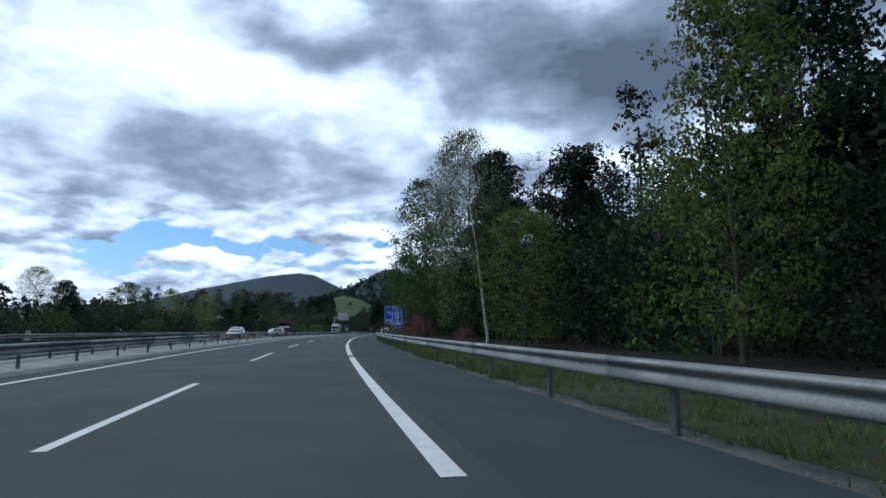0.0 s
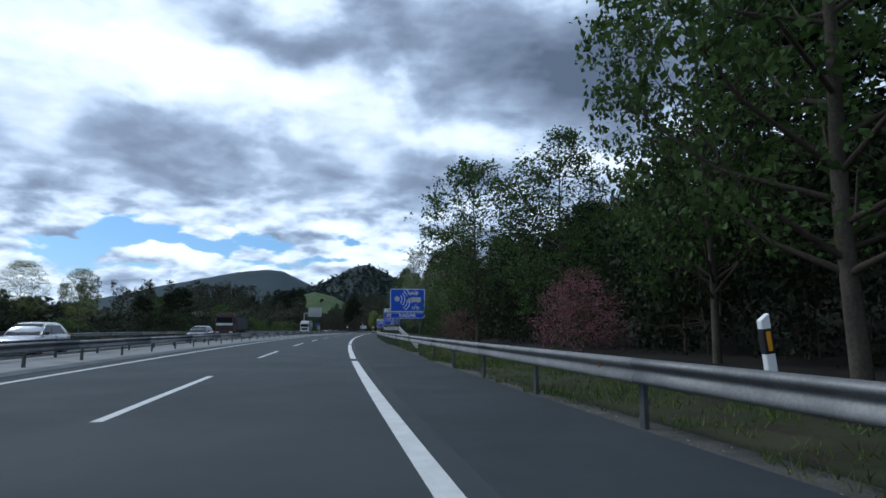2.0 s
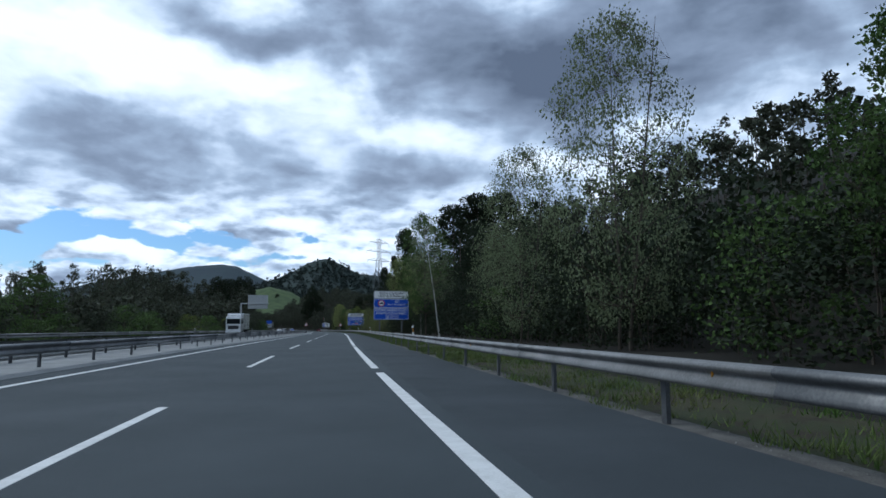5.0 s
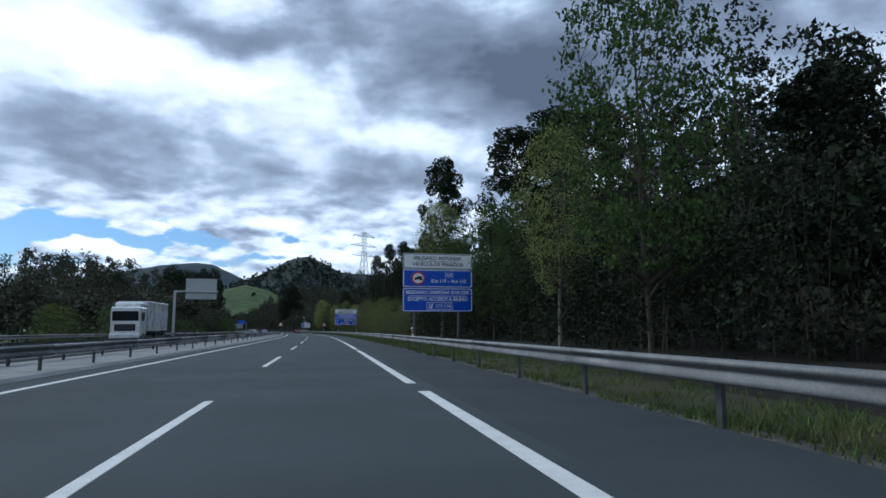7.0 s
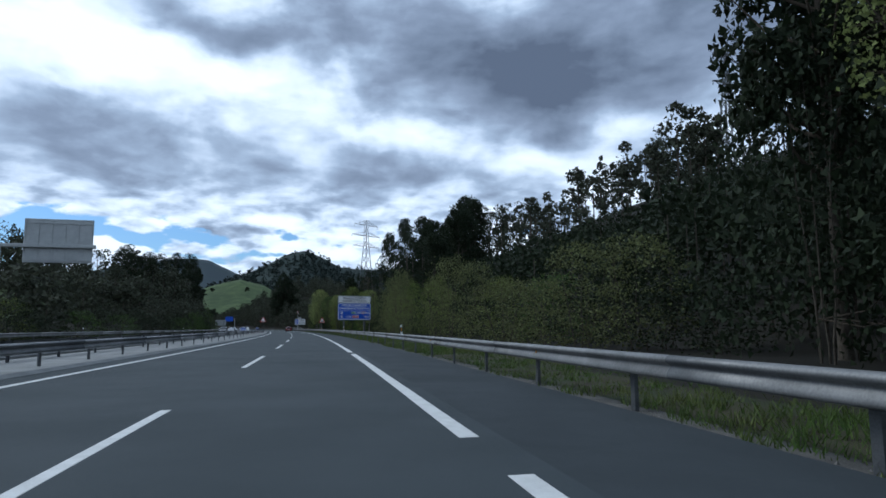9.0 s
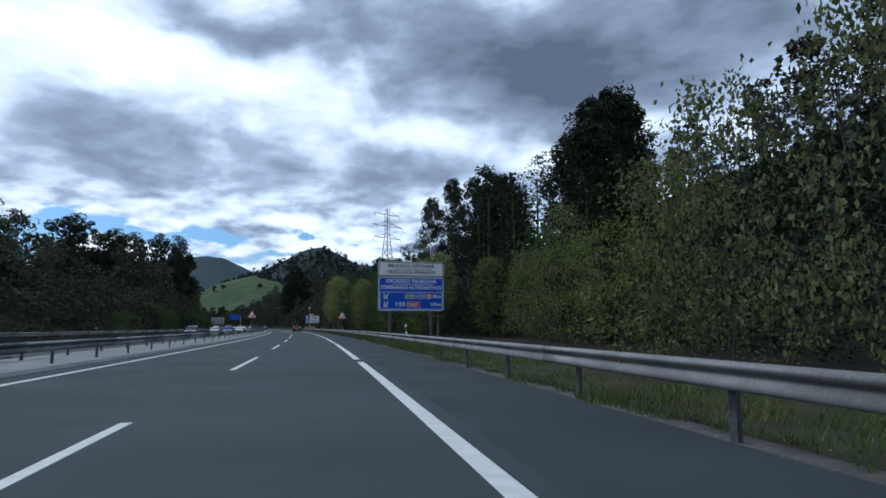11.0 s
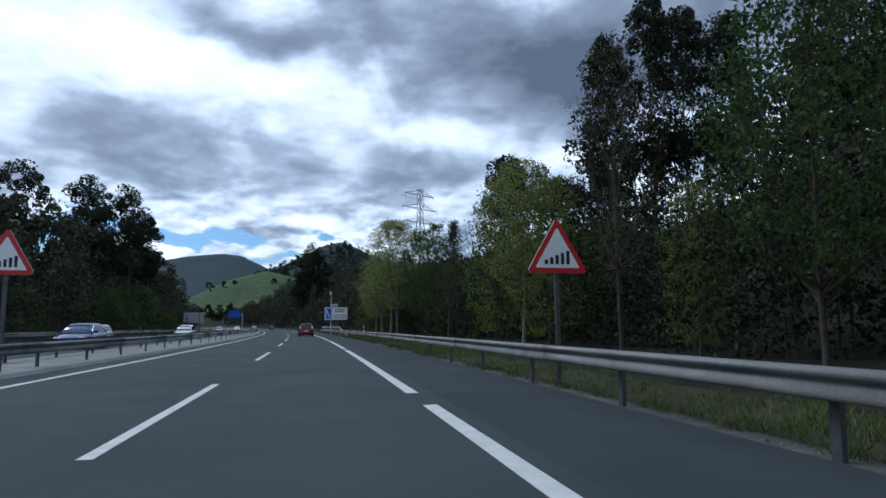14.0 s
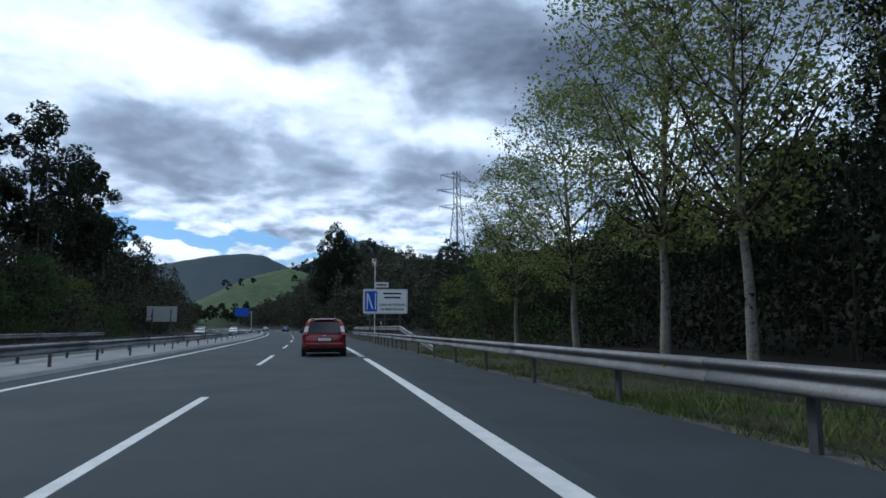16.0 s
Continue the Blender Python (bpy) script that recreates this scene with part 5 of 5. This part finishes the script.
def km_sign():
    ob = thing("kilometre_sign", spot(47.7, 3.72, 0, 4), "blue round-topped kilometre sign on a grey post", "road sign")
    w, z0, z1 = 0.72, 1.45, 2.45
    pts = [(-w / 2, z0), (w / 2, z0), (w / 2, z1)] + [(w / 2 * math.cos(radians(a)), z1 + w / 2 * math.sin(radians(a))) for a in range(15, 180, 15)] + [(-w / 2, z1)]
    p = part("panel", plate(pts, -0.004, 0.03), SIGNBACK, ob)
    part("face", plate([(x * 0.99, z) for x, z in pts], -0.008, -0.003), BLUE, p)
    for x in (-w / 2 + 0.02, w / 2 - 0.02):
        bar(p, x, (z0 + z1) / 2, 0.025, z1 - z0, WHITE)
    bar(p, 0, z0 + 0.02, w, 0.03, WHITE)
    bar(p, 0, z1 + 0.17, 0.16, 0.2, GREYPAINT, name="emblem")
    part("emblem", plate(circle(0.05, 14), -0.018, -0.012, 0, z1 + 0.18), BLACK, p)
    for z in (z1 - 0.04, z1 - 0.1):
        bar(p, 0, z, 0.5, 0.03, WHITE)
    badge(p, 0, z1 - 0.26, 0.28, 0.14, BLUE, "A-8", 0.13)
    badge(p, 0, z1 - 0.46, 0.34, 0.14, GREEN, "E-70", 0.13)
    words("km", 0, z1 - 0.68, 0.16, WHITE, p, width=0.26)
    words("138", 0, z1 - 0.87, 0.28, WHITE, p, width=0.46)
    part("post", block(bmesh.new(), 0, 0.07, 0.65, 0.10, 0.06, 2.6, 0.008), POSTMETAL, ob)


def warning_sign(s, l, z, turn=0.0):
    """Red-edged triangle with five bars that grow."""
    ob = thing("warning_triangle", spot(s, l, 0, turn), "red-edged white triangle warning sign with black bars on a post", "road sign", "warning triangles")
    side = 1.42
    tri = lambda k: [(-side / 2 * k, -0.41 * k), (side / 2 * k, -0.41 * k), (0.0, 0.82 * k)]
    cut = lambda k, r: [(a[0] + (b[0] - a[0]) * r, a[1] + (b[1] - a[1]) * r) for t in (tri(k),) for i in range(3) for a, b in ((t[i], t[i - 1]), (t[i], t[(i + 1) % 3]))]
    p = part("panel", plate(cut(1.0, 0.06), -0.004, 0.03, 0, z), SIGNBACK, ob)
    part("red_edge", plate(cut(0.995, 0.06), -0.008, -0.003, 0, z), RED, p)
    part("face", plate(cut(0.72, 0.03), -0.012, -0.007, 0, z), WHITE, p)
    for i in range(5):
        h = 0.10 + 0.05 * i
        bar(p, -0.26 + 0.125 * i, z - 0.2 + h / 2 - 0.02, 0.075, h, BLACK, -0.016, -0.011, "symbol_bar")
    part("post", block(bmesh.new(), 0, 0.07, (z - 0.6) / 2 + 0.3, 0.10, 0.06, z + 0.6, 0.008), POSTMETAL, ob)


def braking_sign():
    ob = thing("emergency_lane_sign", spot(462, 4.15, 0, 3) @ Matrix.Diagonal((1.18, 1.0, 1.08, 1.0)), "white sign with blue lane symbol for an emergency braking zone", "road sign")
    w, z = 3.25, 3.15
    p = panel(ob, z, w, 1.95, WHITE, GREYPAINT, r=0.12)
    q = part("lane_symbol", plate(outline(0.9, 1.6, 0.06), -0.014, -0.008, -1.05, z), BLUE, p)
    bar(q, -0.78 - 0.55, z, 0.07, 1.3, WHITE, -0.018, -0.013)
    bar(q, -1.05 + 0.32, z, 0.07, 1.3, WHITE, -0.018, -0.013)
    part("line", plate([(-0.3, 0.6), (-0.2, 0.6), (0.16, -0.6), (0.06, -0.6)], -0.018, -0.013, -1.05, z), WHITE, q)
    for zz, ww in ((z + 0.62, 1.35), (z + 0.3, 1.2)):
        bar(p, 0.5, zz, ww, 0.14, BLACK, name="lettering")
    words("ZONA DE FRENADO", 0.5, z - 0.28, 0.26, BLACK, p, width=1.95)
    words("DE EMERGENCIA", 0.5, z - 0.64, 0.26, BLACK, p, width=1.75)
    t = panel(ob, z + 1.3, 1.05, 0.42, WHITE, BLACK, x=-0.3, r=0.05, line_w=0.02)
    bar(t, -0.3, z + 1.3, 0.75, 0.12, BLACK, name="lettering")
    legs(ob, (-1.1, 0.0, 1.1), z + 0.8, 0.05)
    mast = thing("warning_lamp_mast", spot(463.5, 3.4) @ Matrix.Diagonal((1.0, 1.0, 1.2, 1.0)), "slim white mast with red warning lamps", "mast")
    part("pole", rod(bmesh.new(), (0, 0, -0.4), (0, 0, 5.9), 0.05, 0.035, 10), WHITE, mast)
    part("lamp_box", block(bmesh.new(), -0.08, -0.05, 5.75, 0.34, 0.18, 0.5, 0.03), WHITE, mast)
    for x, zz in ((-0.08, 5.88), (-0.2, 5.6)):
        part("lamp", rod(bmesh.new(), (x, -0.12, zz), (x, -0.2, zz), 0.11, 0.1, 14), RED, mast)


def gantry():
    """Cantilever sign of the opposite road, seen from its grey back."""
    ob = thing("gantry_sign", spot(274, -23.6, 0, 3), "grey cantilever gantry with the plain back of a sign", "gantry")
    part("mast", block(bmesh.new(), 0, 0, 3.5, 0.34, 0.34, 7.4, 0.03), SIGNBACK, ob)
    part("arm", block(bmesh.new(), 3.1, 0, 7.1, 6.3, 0.28, 0.26, 0.03), SIGNBACK, ob)
    p = part("panel", block(bmesh.new(), 3.75, 0.22, 7.5, 4.5, 0.06, 3.2, 0.02), SIGNBACK, ob)
    for i in range(6):
        part("rib", block(bmesh.new(), 1.6 + i * 0.86, 0.17, 7.45, 0.05, 0.05, 3.1), SIGNBACK, p)
    for z in (6.1, 8.8):
        part("rib", block(bmesh.new(), 3.75, 0.165, z, 4.4, 0.05, 0.08), SIGNBACK, p)
    part("base", block(bmesh.new(), 0, 0, 0.1, 0.8, 0.8, 0.6, 0.04), CONCRETE, ob)


def far_boards():
    ob = thing("blue_gantry_sign", spot(640, -13.0, 0, 0), "small far blue direction sign on a mast", "gantry")
    part("mast", block(bmesh.new(), 2.9, 0, 3.4, 0.3, 0.3, 7.0, 0.02), SIGNBACK, ob)
    part("arm", block(bmesh.new(), 1.2, 0, 6.6, 3.6, 0.22, 0.22, 0.02), SIGNBACK, ob)
    part("panel", block(bmesh.new(), -0.4, -0.15, 6.6, 4.6, 0.06, 2.9, 0.02), BLUE, ob)
    ob = thing("sign_back", spot(520, -24.5, 0, 0), "grey back of a large sign beside the opposite road", "road sign")
    part("panel", block(bmesh.new(), 0, 0, 3.6, 4.6, 0.06, 2.5, 0.02), SIGNBACK, ob)
    for x in (-1.4, 1.4):
        part("post", rod(bmesh.new(), (x, -0.1, -1), (x, -0.1, 4.5), 0.09), POSTMETAL, ob)


speed_check_sign()
heavy_traffic_sign()
route_sign()
km_sign()
warning_sign(368.7, 3.45, 2.7)
warning_sign(373.9, -9.5, 2.95)
braking_sign()
gantry()
far_boards()

# ---- vehicles ----
GLASS = mat("dark_glass", (0.015, 0.018, 0.02), (0.012, 0.014, 0.016), 0.08, scale=2, fine=10)
RUBBER = mat("rubber", (0.018, 0.018, 0.019), (0.012, 0.012, 0.012), 0.8, scale=6, fine=60, bump=0.2)
ALLOY = mat("alloy", (0.50, 0.51, 0.52), (0.38, 0.39, 0.40), 0.35, 0.8, scale=6, fine=40)
LAMPRED = mat("tail_lamp_red", (0.45, 0.012, 0.012), None, 0.15, coat=0.6)
LAMPWHITE = mat("lamp_clear", (0.72, 0.74, 0.76), None, 0.12, coat=0.6)
TRIMBLACK = mat("black_plastic", (0.022, 0.022, 0.023), None, 0.6, scale=8, fine=80)


def car_paint(name, a):
    return mat(name, a, tuple(c * 0.85 for c in a), 0.28, 0.25, scale=1.2, fine=60, coat=0.7)


RED_PAINT = car_paint("paint_red", (0.21, 0.008, 0.013))
SILVER_PAINT = car_paint("paint_silver", (0.50, 0.52, 0.54))
WHITE_PAINT = car_paint("paint_white", (0.75, 0.75, 0.74))
MAROON = mat("maroon_steel", (0.065, 0.02, 0.022), (0.045, 0.016, 0.018), 0.6, scale=2, fine=20)
BLUE_PAINT = car_paint("paint_blue", (0.02, 0.06, 0.25))
DARK_PAINT = car_paint("paint_dark", (0.03, 0.035, 0.045))


def loft(rows, cap=True):
    """Skin over closed rings of as many points."""
    bm = bmesh.new()
    vs = [[bm.verts.new(p) for p in row] for row in rows]
    n = len(rows[0])
    for a, b in zip(vs, vs[1:]):
        for i in range(n):
            bm.faces.new((a[i], a[(i + 1) % n], b[(i + 1) % n], b[i]))
    if cap:
        bm.faces.new(list(reversed(vs[0])))
        bm.faces.new(vs[-1])
    bmesh.ops.recalc_face_normals(bm, faces=bm.faces)
    for f in bm.faces:
        f.smooth = True
    return bm


def mirrored(half):
    """Closed ring from the points of its right half, from bottom to top."""
    return half + [(-x, y, z) for x, y, z in reversed(half)]


def slab(corners, depth=0.012):
    """A thin pane through the given corners, thickened inwards along its normal."""
    bm = bmesh.new()
    c = [Vector(p) for p in corners]
    n = (c[1] - c[0]).cross(c[2] - c[0]).normalized()
    a = [bm.verts.new(p) for p in c]
    b = [bm.verts.new(p - n * depth) for p in c]
    k = len(c)
    bm.faces.new(a)
    bm.faces.new(list(reversed(b)))
    for i in range(k):
        bm.faces.new((a[i], b[i], b[(i + 1) % k], a[(i + 1) % k]))
    bmesh.ops.recalc_face_normals(bm, faces=bm.faces)
    return bm


def wheel(parent, x, y, r, width, material=None):
    """Tyre with rim and spokes."""
    tyre = bmesh.new()
    sx = 1 if x > 0 else -1
    prof = [(r * 0.62, -width / 2), (r * 0.9, -width / 2), (r * 0.985, -width * 0.38), (r, -width * 0.2), (r, width * 0.2), (r * 0.985, width * 0.38), (r * 0.9, width / 2), (r * 0.62, width / 2)]
    rows = []
    for k in range(24):
        a = 2 * math.pi * k / 24
        rows.append([(x + w, y + q * math.cos(a), r + q * math.sin(a)) for q, w in prof])
    w = part("wheel", loft(rows + rows[:1], False), RUBBER, parent, "black tyre with alloy rim")
    rim = rod(bmesh.new(), (x - width * 0.3, y, r), (x + sx * width * 0.34, y, r), r * 0.63, None, 20)
    part("rim", rim, TRIMBLACK, w)
    spokes = rod(bmesh.new(), (x, y, r), (x + sx * width * 0.46, y, r), r * 0.16, None, 10)
    for k in range(6):
        m = Matrix.Translation((x + sx * width * 0.40, y, r)) @ Matrix.Rotation(math.pi / 3 * k, 4, "X")
        block(spokes, 0, 0, r * 0.34, 0.03, r * 0.16, r * 0.56, 0, m)
    part("spokes", spokes, ALLOY, w)


def car(m, label, paint, length=4.33, width=1.83, height=1.57, tall=True, group="passing cars"):
    """A family car: lofted body and cabin, panes, lamps, plates, mirrors, wheels."""
    ob = thing("car", m, label, "car", group)
    k, w = length / 2, width / 2
    zb = 0.60 * height if tall else 0.62 * height
    low = [(-k, 0.40, zb - 0.08, 0.82), (-k + 0.10, 0.30, zb, 0.94), (-k + 0.9, 0.24, zb + 0.03, 1.0), (-0.1, 0.22, zb + 0.02, 1.0), (k - 1.1, 0.24, zb - 0.02, 0.985),
           (k - 0.5, 0.27, zb - 0.12, 0.94), (k - 0.15, 0.32, zb - 0.24, 0.84), (k, 0.42, zb - 0.36, 0.72)]
    rows = []
    for y, z0, z1, f in low:
        x = w * f
        rows.append(mirrored([(x * 0.8, y, z0), (x * 0.95, y, z0 + 0.05), (x * 0.995, y, z0 + 0.16), (x, y, (z0 + z1) / 2), (x * 0.985, y, z1 - 0.09), (x * 0.93, y, z1 - 0.015), (x * 0.6, y, z1 + 0.02)]))
    part("body", loft(rows), paint, ob)
    t = height
    cab = [(-k + 0.06, zb, 0.86), (-k + 0.22, zb + (t - zb) * 0.5, 0.82), (-k + 0.40, t - 0.09, 0.75), (-k + 0.62, t - 0.02, 0.735), (-0.35, t, 0.735), (0.25, t - 0.03, 0.73),
           (0.75, zb + (t - zb) * 0.52, 0.80), (k - 0.95, zb - 0.02, 0.87)]
    if not tall:
        cab = [(-k + 0.25, zb, 0.86), (-k + 0.5, zb + (t - zb) * 0.5, 0.80), (-k + 0.8, t - 0.06, 0.74), (-k + 1.2, t, 0.72), (-0.2, t, 0.72), (0.2, t - 0.04, 0.72), (0.7, zb + (t - zb) * 0.5, 0.79), (k - 1.15, zb - 0.02, 0.87)]
    rows = []
    for y, z1, f in cab:
        x, xb = w * f, w * 0.93
        z1 = max(z1, zb + 0.01)
        rows.append(mirrored([(xb, y, zb - 0.06), (x + (xb - x) * 0.12, y, zb + (z1 - zb) * 0.86), (x * 0.9, y, z1), (x * 0.4, y, z1 + 0.015)]))
    part("cabin", loft(rows), paint, ob)
    side = lambda z: w * 0.93 + (w * 0.735 - w * 0.93) * (z - zb + 0.06) / (t - zb) * 0.98 + 0.012
    z0, z1 = zb + 0.02, t - 0.14
    cuts = ((-k + 0.62, -k + 0.42, -k + 1.28, -k + 1.28), (-k + 1.34, -k + 1.34, 0.0, 0.0), (0.06, 0.06, 1.02, 0.42)) if tall else ((-k + 0.95, -k + 0.7, -0.1, -0.1), (-0.04, -0.04, 0.98, 0.38))
    for a_top, a, b, b_top in cuts:
        for sx in (1, -1):
            c = [(sx * side(z0), a, z0), (sx * side(z0), b, z0), (sx * side(z1), b_top, z1), (sx * side(z1), a_top, z1)]
            part("side_window", slab(c if sx > 0 else list(reversed(c))), GLASS, ob)
    y0, y1 = cab[0][0] + 0.03, cab[2][0] - 0.01
    part("rear_window", slab([(-w * 0.74, y0 - 0.07, zb + 0.05), (w * 0.74, y0 - 0.07, zb + 0.05), (w * 0.64, y1 - 0.11, t - 0.13), (-w * 0.64, y1 - 0.11, t - 0.13)], 0.05), GLASS, ob)
    yw = cab[-1][0]
    part("windscreen", slab([(w * 0.80, yw + 0.03, zb + 0.03), (-w * 0.80, yw + 0.03, zb + 0.03), (-w * 0.66, cab[-3][0] + 0.16, t - 0.06), (w * 0.66, cab[-3][0] + 0.16, t - 0.06)], 0.05), GLASS, ob)
    for sx in (1, -1):
        if tall:
            def strip(za, zc):
                """Corners of a band of the upright lamp beside the rear window."""
                y = lambda z: -k - 0.015 + 0.58 * (z - zb)
                x = lambda f, z: sx * w * (f - 0.24 * (z - zb))
                c = [(x(0.765, za), y(za), za), (x(0.925, za), y(za) + 0.01, za), (x(0.925, zc), y(zc) + 0.01, zc), (x(0.765, zc), y(zc), zc)]
                return c if sx > 0 else list(reversed(c))
            lamp = part("tail_lamp", slab(strip(zb - 0.03, t - 0.12), 0.10), LAMPRED, ob, "red and clear tail lamp")
            part("clear_lens", slab([Vector(q) + Vector((0, -0.006, 0)) for q in strip(zb + 0.08, zb + 0.31)], 0.05), LAMPWHITE, lamp)
        else:
            part("tail_lamp", block(bmesh.new(), sx * w * 0.83, -k + 0.17, zb - 0.1, 0.13, 0.24, 0.22, 0.03), LAMPRED, ob, "red tail lamp")
        part("headlamp", block(bmesh.new(), sx * w * 0.70, k - 0.22, zb - 0.26, 0.36, 0.26, 0.17, 0.05), LAMPWHITE, ob)
        part("mirror", block(bmesh.new(), sx * (w * 0.98 + 0.06), 0.72, zb + 0.07, 0.2, 0.10, 0.15, 0.03), TRIMBLACK, ob)
        part("door_handle", block(bmesh.new(), sx * w * 0.995, -0.35, zb - 0.10, 0.03, 0.2, 0.03, 0.008), TRIMBLACK, ob)
        for y in (-k + 0.82, k - 0.85):
            part("wheel_arch", rod(bmesh.new(), (sx * w * 0.80, y, 0.32), (sx * (w * 0.992), y, 0.32), 0.38, None, 20), TRIMBLACK, ob)
            wheel(ob, sx * (w - 0.095), y, 0.315, 0.2)
    part("rear_bumper", block(bmesh.new(), 0, -k + 0.03, 0.50, width * 0.86, 0.18, 0.2, 0.06), paint, ob)
    part("bumper_trim", block(bmesh.new(), 0, -k + 0.02, 0.40, width * 0.72, 0.12, 0.10, 0.03), TRIMBLACK, ob)
    part("front_grille", block(bmesh.new(), 0, k - 0.06, 0.50, width * 0.5, 0.14, 0.16, 0.03), TRIMBLACK, ob)
    for y, z in ((-k - 0.012, zb - 0.22), (k + 0.012, 0.38)):
        plate_ob = part("number_plate", block(bmesh.new(), 0, y, z, 0.52, 0.03, 0.115, 0.005), WHITE, ob)
        part("plate_bar", block(bmesh.new(), 0, y + (-0.014 if y < 0 else 0.014), z, 0.38, 0.008, 0.035), GREYPAINT, plate_ob)
    if tall:
        part("roof_spoiler", block(bmesh.new(), 0, -k + 0.33, t - 0.045, width * 0.62, 0.2, 0.045, 0.015), paint, ob)
        part("tailgate_recess", block(bmesh.new(), 0, -k - 0.002, zb - 0.21, 0.62, 0.02, 0.16, 0.01), TRIMBLACK, ob)
    part("badge", block(bmesh.new(), 0, -k + 0.02, zb - 0.07, 0.14, 0.05, 0.055, 0.02), ALLOY, ob)
    part("underbody", block(bmesh.new(), 0, 0, 0.26, width * 0.8, length * 0.86, 0.16, 0.03), TRIMBLACK, ob)
    return ob


def lorry(m, label, paint, load, tipper=False):
    """A lorry with a square cab and a box or an open tipping trough."""
    ob = thing("lorry", m, label, "lorry")
    cab = part("cab", block(bmesh.new(), 0, 3.9, 1.95, 2.45, 2.1, 2.6, 0.14), paint, ob)
    part("windscreen", block(bmesh.new(), 0, 4.93, 2.45, 2.15, 0.06, 0.85, 0.02), GLASS, cab)
    part("grille", block(bmesh.new(), 0, 4.95, 1.45, 1.7, 0.06, 0.6, 0.02), TRIMBLACK, cab)
    part("bumper", block(bmesh.new(), 0, 4.95, 0.72, 2.45, 0.26, 0.42, 0.06), paint, ob)
    for sx in (1, -1):
        part("headlamp", block(bmesh.new(), sx * 0.92, 5.08, 0.78, 0.42, 0.06, 0.2, 0.03), LAMPWHITE, ob)
        part("side_window", block(bmesh.new(), sx * 1.225, 4.1, 2.42, 0.03, 1.0, 0.7, 0.01), GLASS, cab)
        part("mirror", block(bmesh.new(), sx * 1.42, 4.85, 2.3, 0.2, 0.12, 0.55, 0.03), TRIMBLACK, cab)
        for y in (3.9, -0.9, -2.2, -3.5):
            wheel(ob, sx * 1.08, y, 0.5, 0.3)
    part("chassis", block(bmesh.new(), 0, -0.2, 0.85, 0.9, 9.2, 0.28, 0.02), TRIMBLACK, ob)
    if tipper:
        bm = bmesh.new()
        for sx in (1, -1):
            block(bm, sx * 1.2, -1.1, 2.0, 0.08, 7.4, 1.5, 0.01)
            for i in range(9):
                block(bm, sx * 1.26, -4.6 + i * 0.87, 2.0, 0.08, 0.1, 1.45)
            block(bm, sx * 1.23, -1.1, 2.78, 0.14, 7.4, 0.12)
        block(bm, 0, 2.6, 2.1, 2.45, 0.08, 1.7)
        block(bm, 0, -4.8, 2.0, 2.45, 0.08, 1.5)
        block(bm, 0, -1.1, 1.22, 2.3, 7.4, 0.1)
        part("trough", bm, load, ob, "dull grey open tipping body")
        part("visor", block(bmesh.new(), 0, 4.0, 3.35, 2.2, 1.5, 0.25, 0.08), paint, cab)
        part("stripe", block(bmesh.new(), 0, 4.96, 1.9, 2.3, 0.05, 0.32, 0.01), WHITE_PAINT, cab)
    else:
        box = part("box_body", block(bmesh.new(), 0, -1.1, 2.45, 2.5, 7.6, 2.7, 0.04), load, ob)
        part("edge_rail", block(bmesh.new(), 0, 2.71, 2.45, 2.5, 0.05, 2.72, 0.01), ALLOY, box)
        part("wind_deflector", block(bmesh.new(), 0, 3.7, 3.45, 2.2, 1.4, 0.5, 0.2), paint, cab)


car(spot(437.4, -1.52), "dark red tall family car seen from behind on the road", RED_PAINT, group="cars ahead")
car(spot(600, -1.8), "small dark blue car far ahead on the road", BLUE_PAINT, 4.1, 1.75, 1.46, False, "cars ahead")
car(spot(640, -5.2), "pale silver car far ahead on the road", SILVER_PAINT, 4.3, 1.78, 1.48, False, "cars ahead")
car(spot(80.5, -14.6, 0, 180), "silver hatchback on the opposite carriageway", SILVER_PAINT, 4.2, 1.76, 1.48, False)
car(spot(112, -14.6, 0, 180), "grey-blue car on the opposite carriageway", DARK_PAINT, 4.4, 1.78, 1.46, False)
car(spot(128, -18.6, 0, 180), "white compact car on the opposite carriageway", WHITE_PAINT, 4.0, 1.72, 1.48, False)
lorry(spot(145, -18.7, 0, 180), "dark maroon tipper lorry with white stripe and grey trough", MAROON, POSTMETAL, True)
lorry(spot(236, -18.7, 0, 180), "white box lorry on the opposite carriageway", WHITE_PAINT, WHITE_PAINT)
car(spot(378, -18.4, 0, 180), "dark estate car on the opposite carriageway", DARK_PAINT, 4.5, 1.8, 1.47, False)
car(spot(396, -14.7, 0, 180), "dark blue car on the opposite carriageway", BLUE_PAINT, 4.3, 1.77, 1.46, False)
car(spot(411, -18.4, 0, 180), "silver car on the opposite carriageway", SILVER_PAINT, 4.3, 1.77, 1.46, False)
car(spot(430, -14.7, 0, 180), "white car on the opposite carriageway", WHITE_PAINT, 4.2, 1.76, 1.48, False)
car(spot(520, -18.4, 0, 180), "silver car on the opposite carriageway", SILVER_PAINT, 4.3, 1.77, 1.46, False)
car(spot(545, -14.7, 0, 180), "white car on the opposite carriageway", WHITE_PAINT, 4.2, 1.76, 1.48, False)
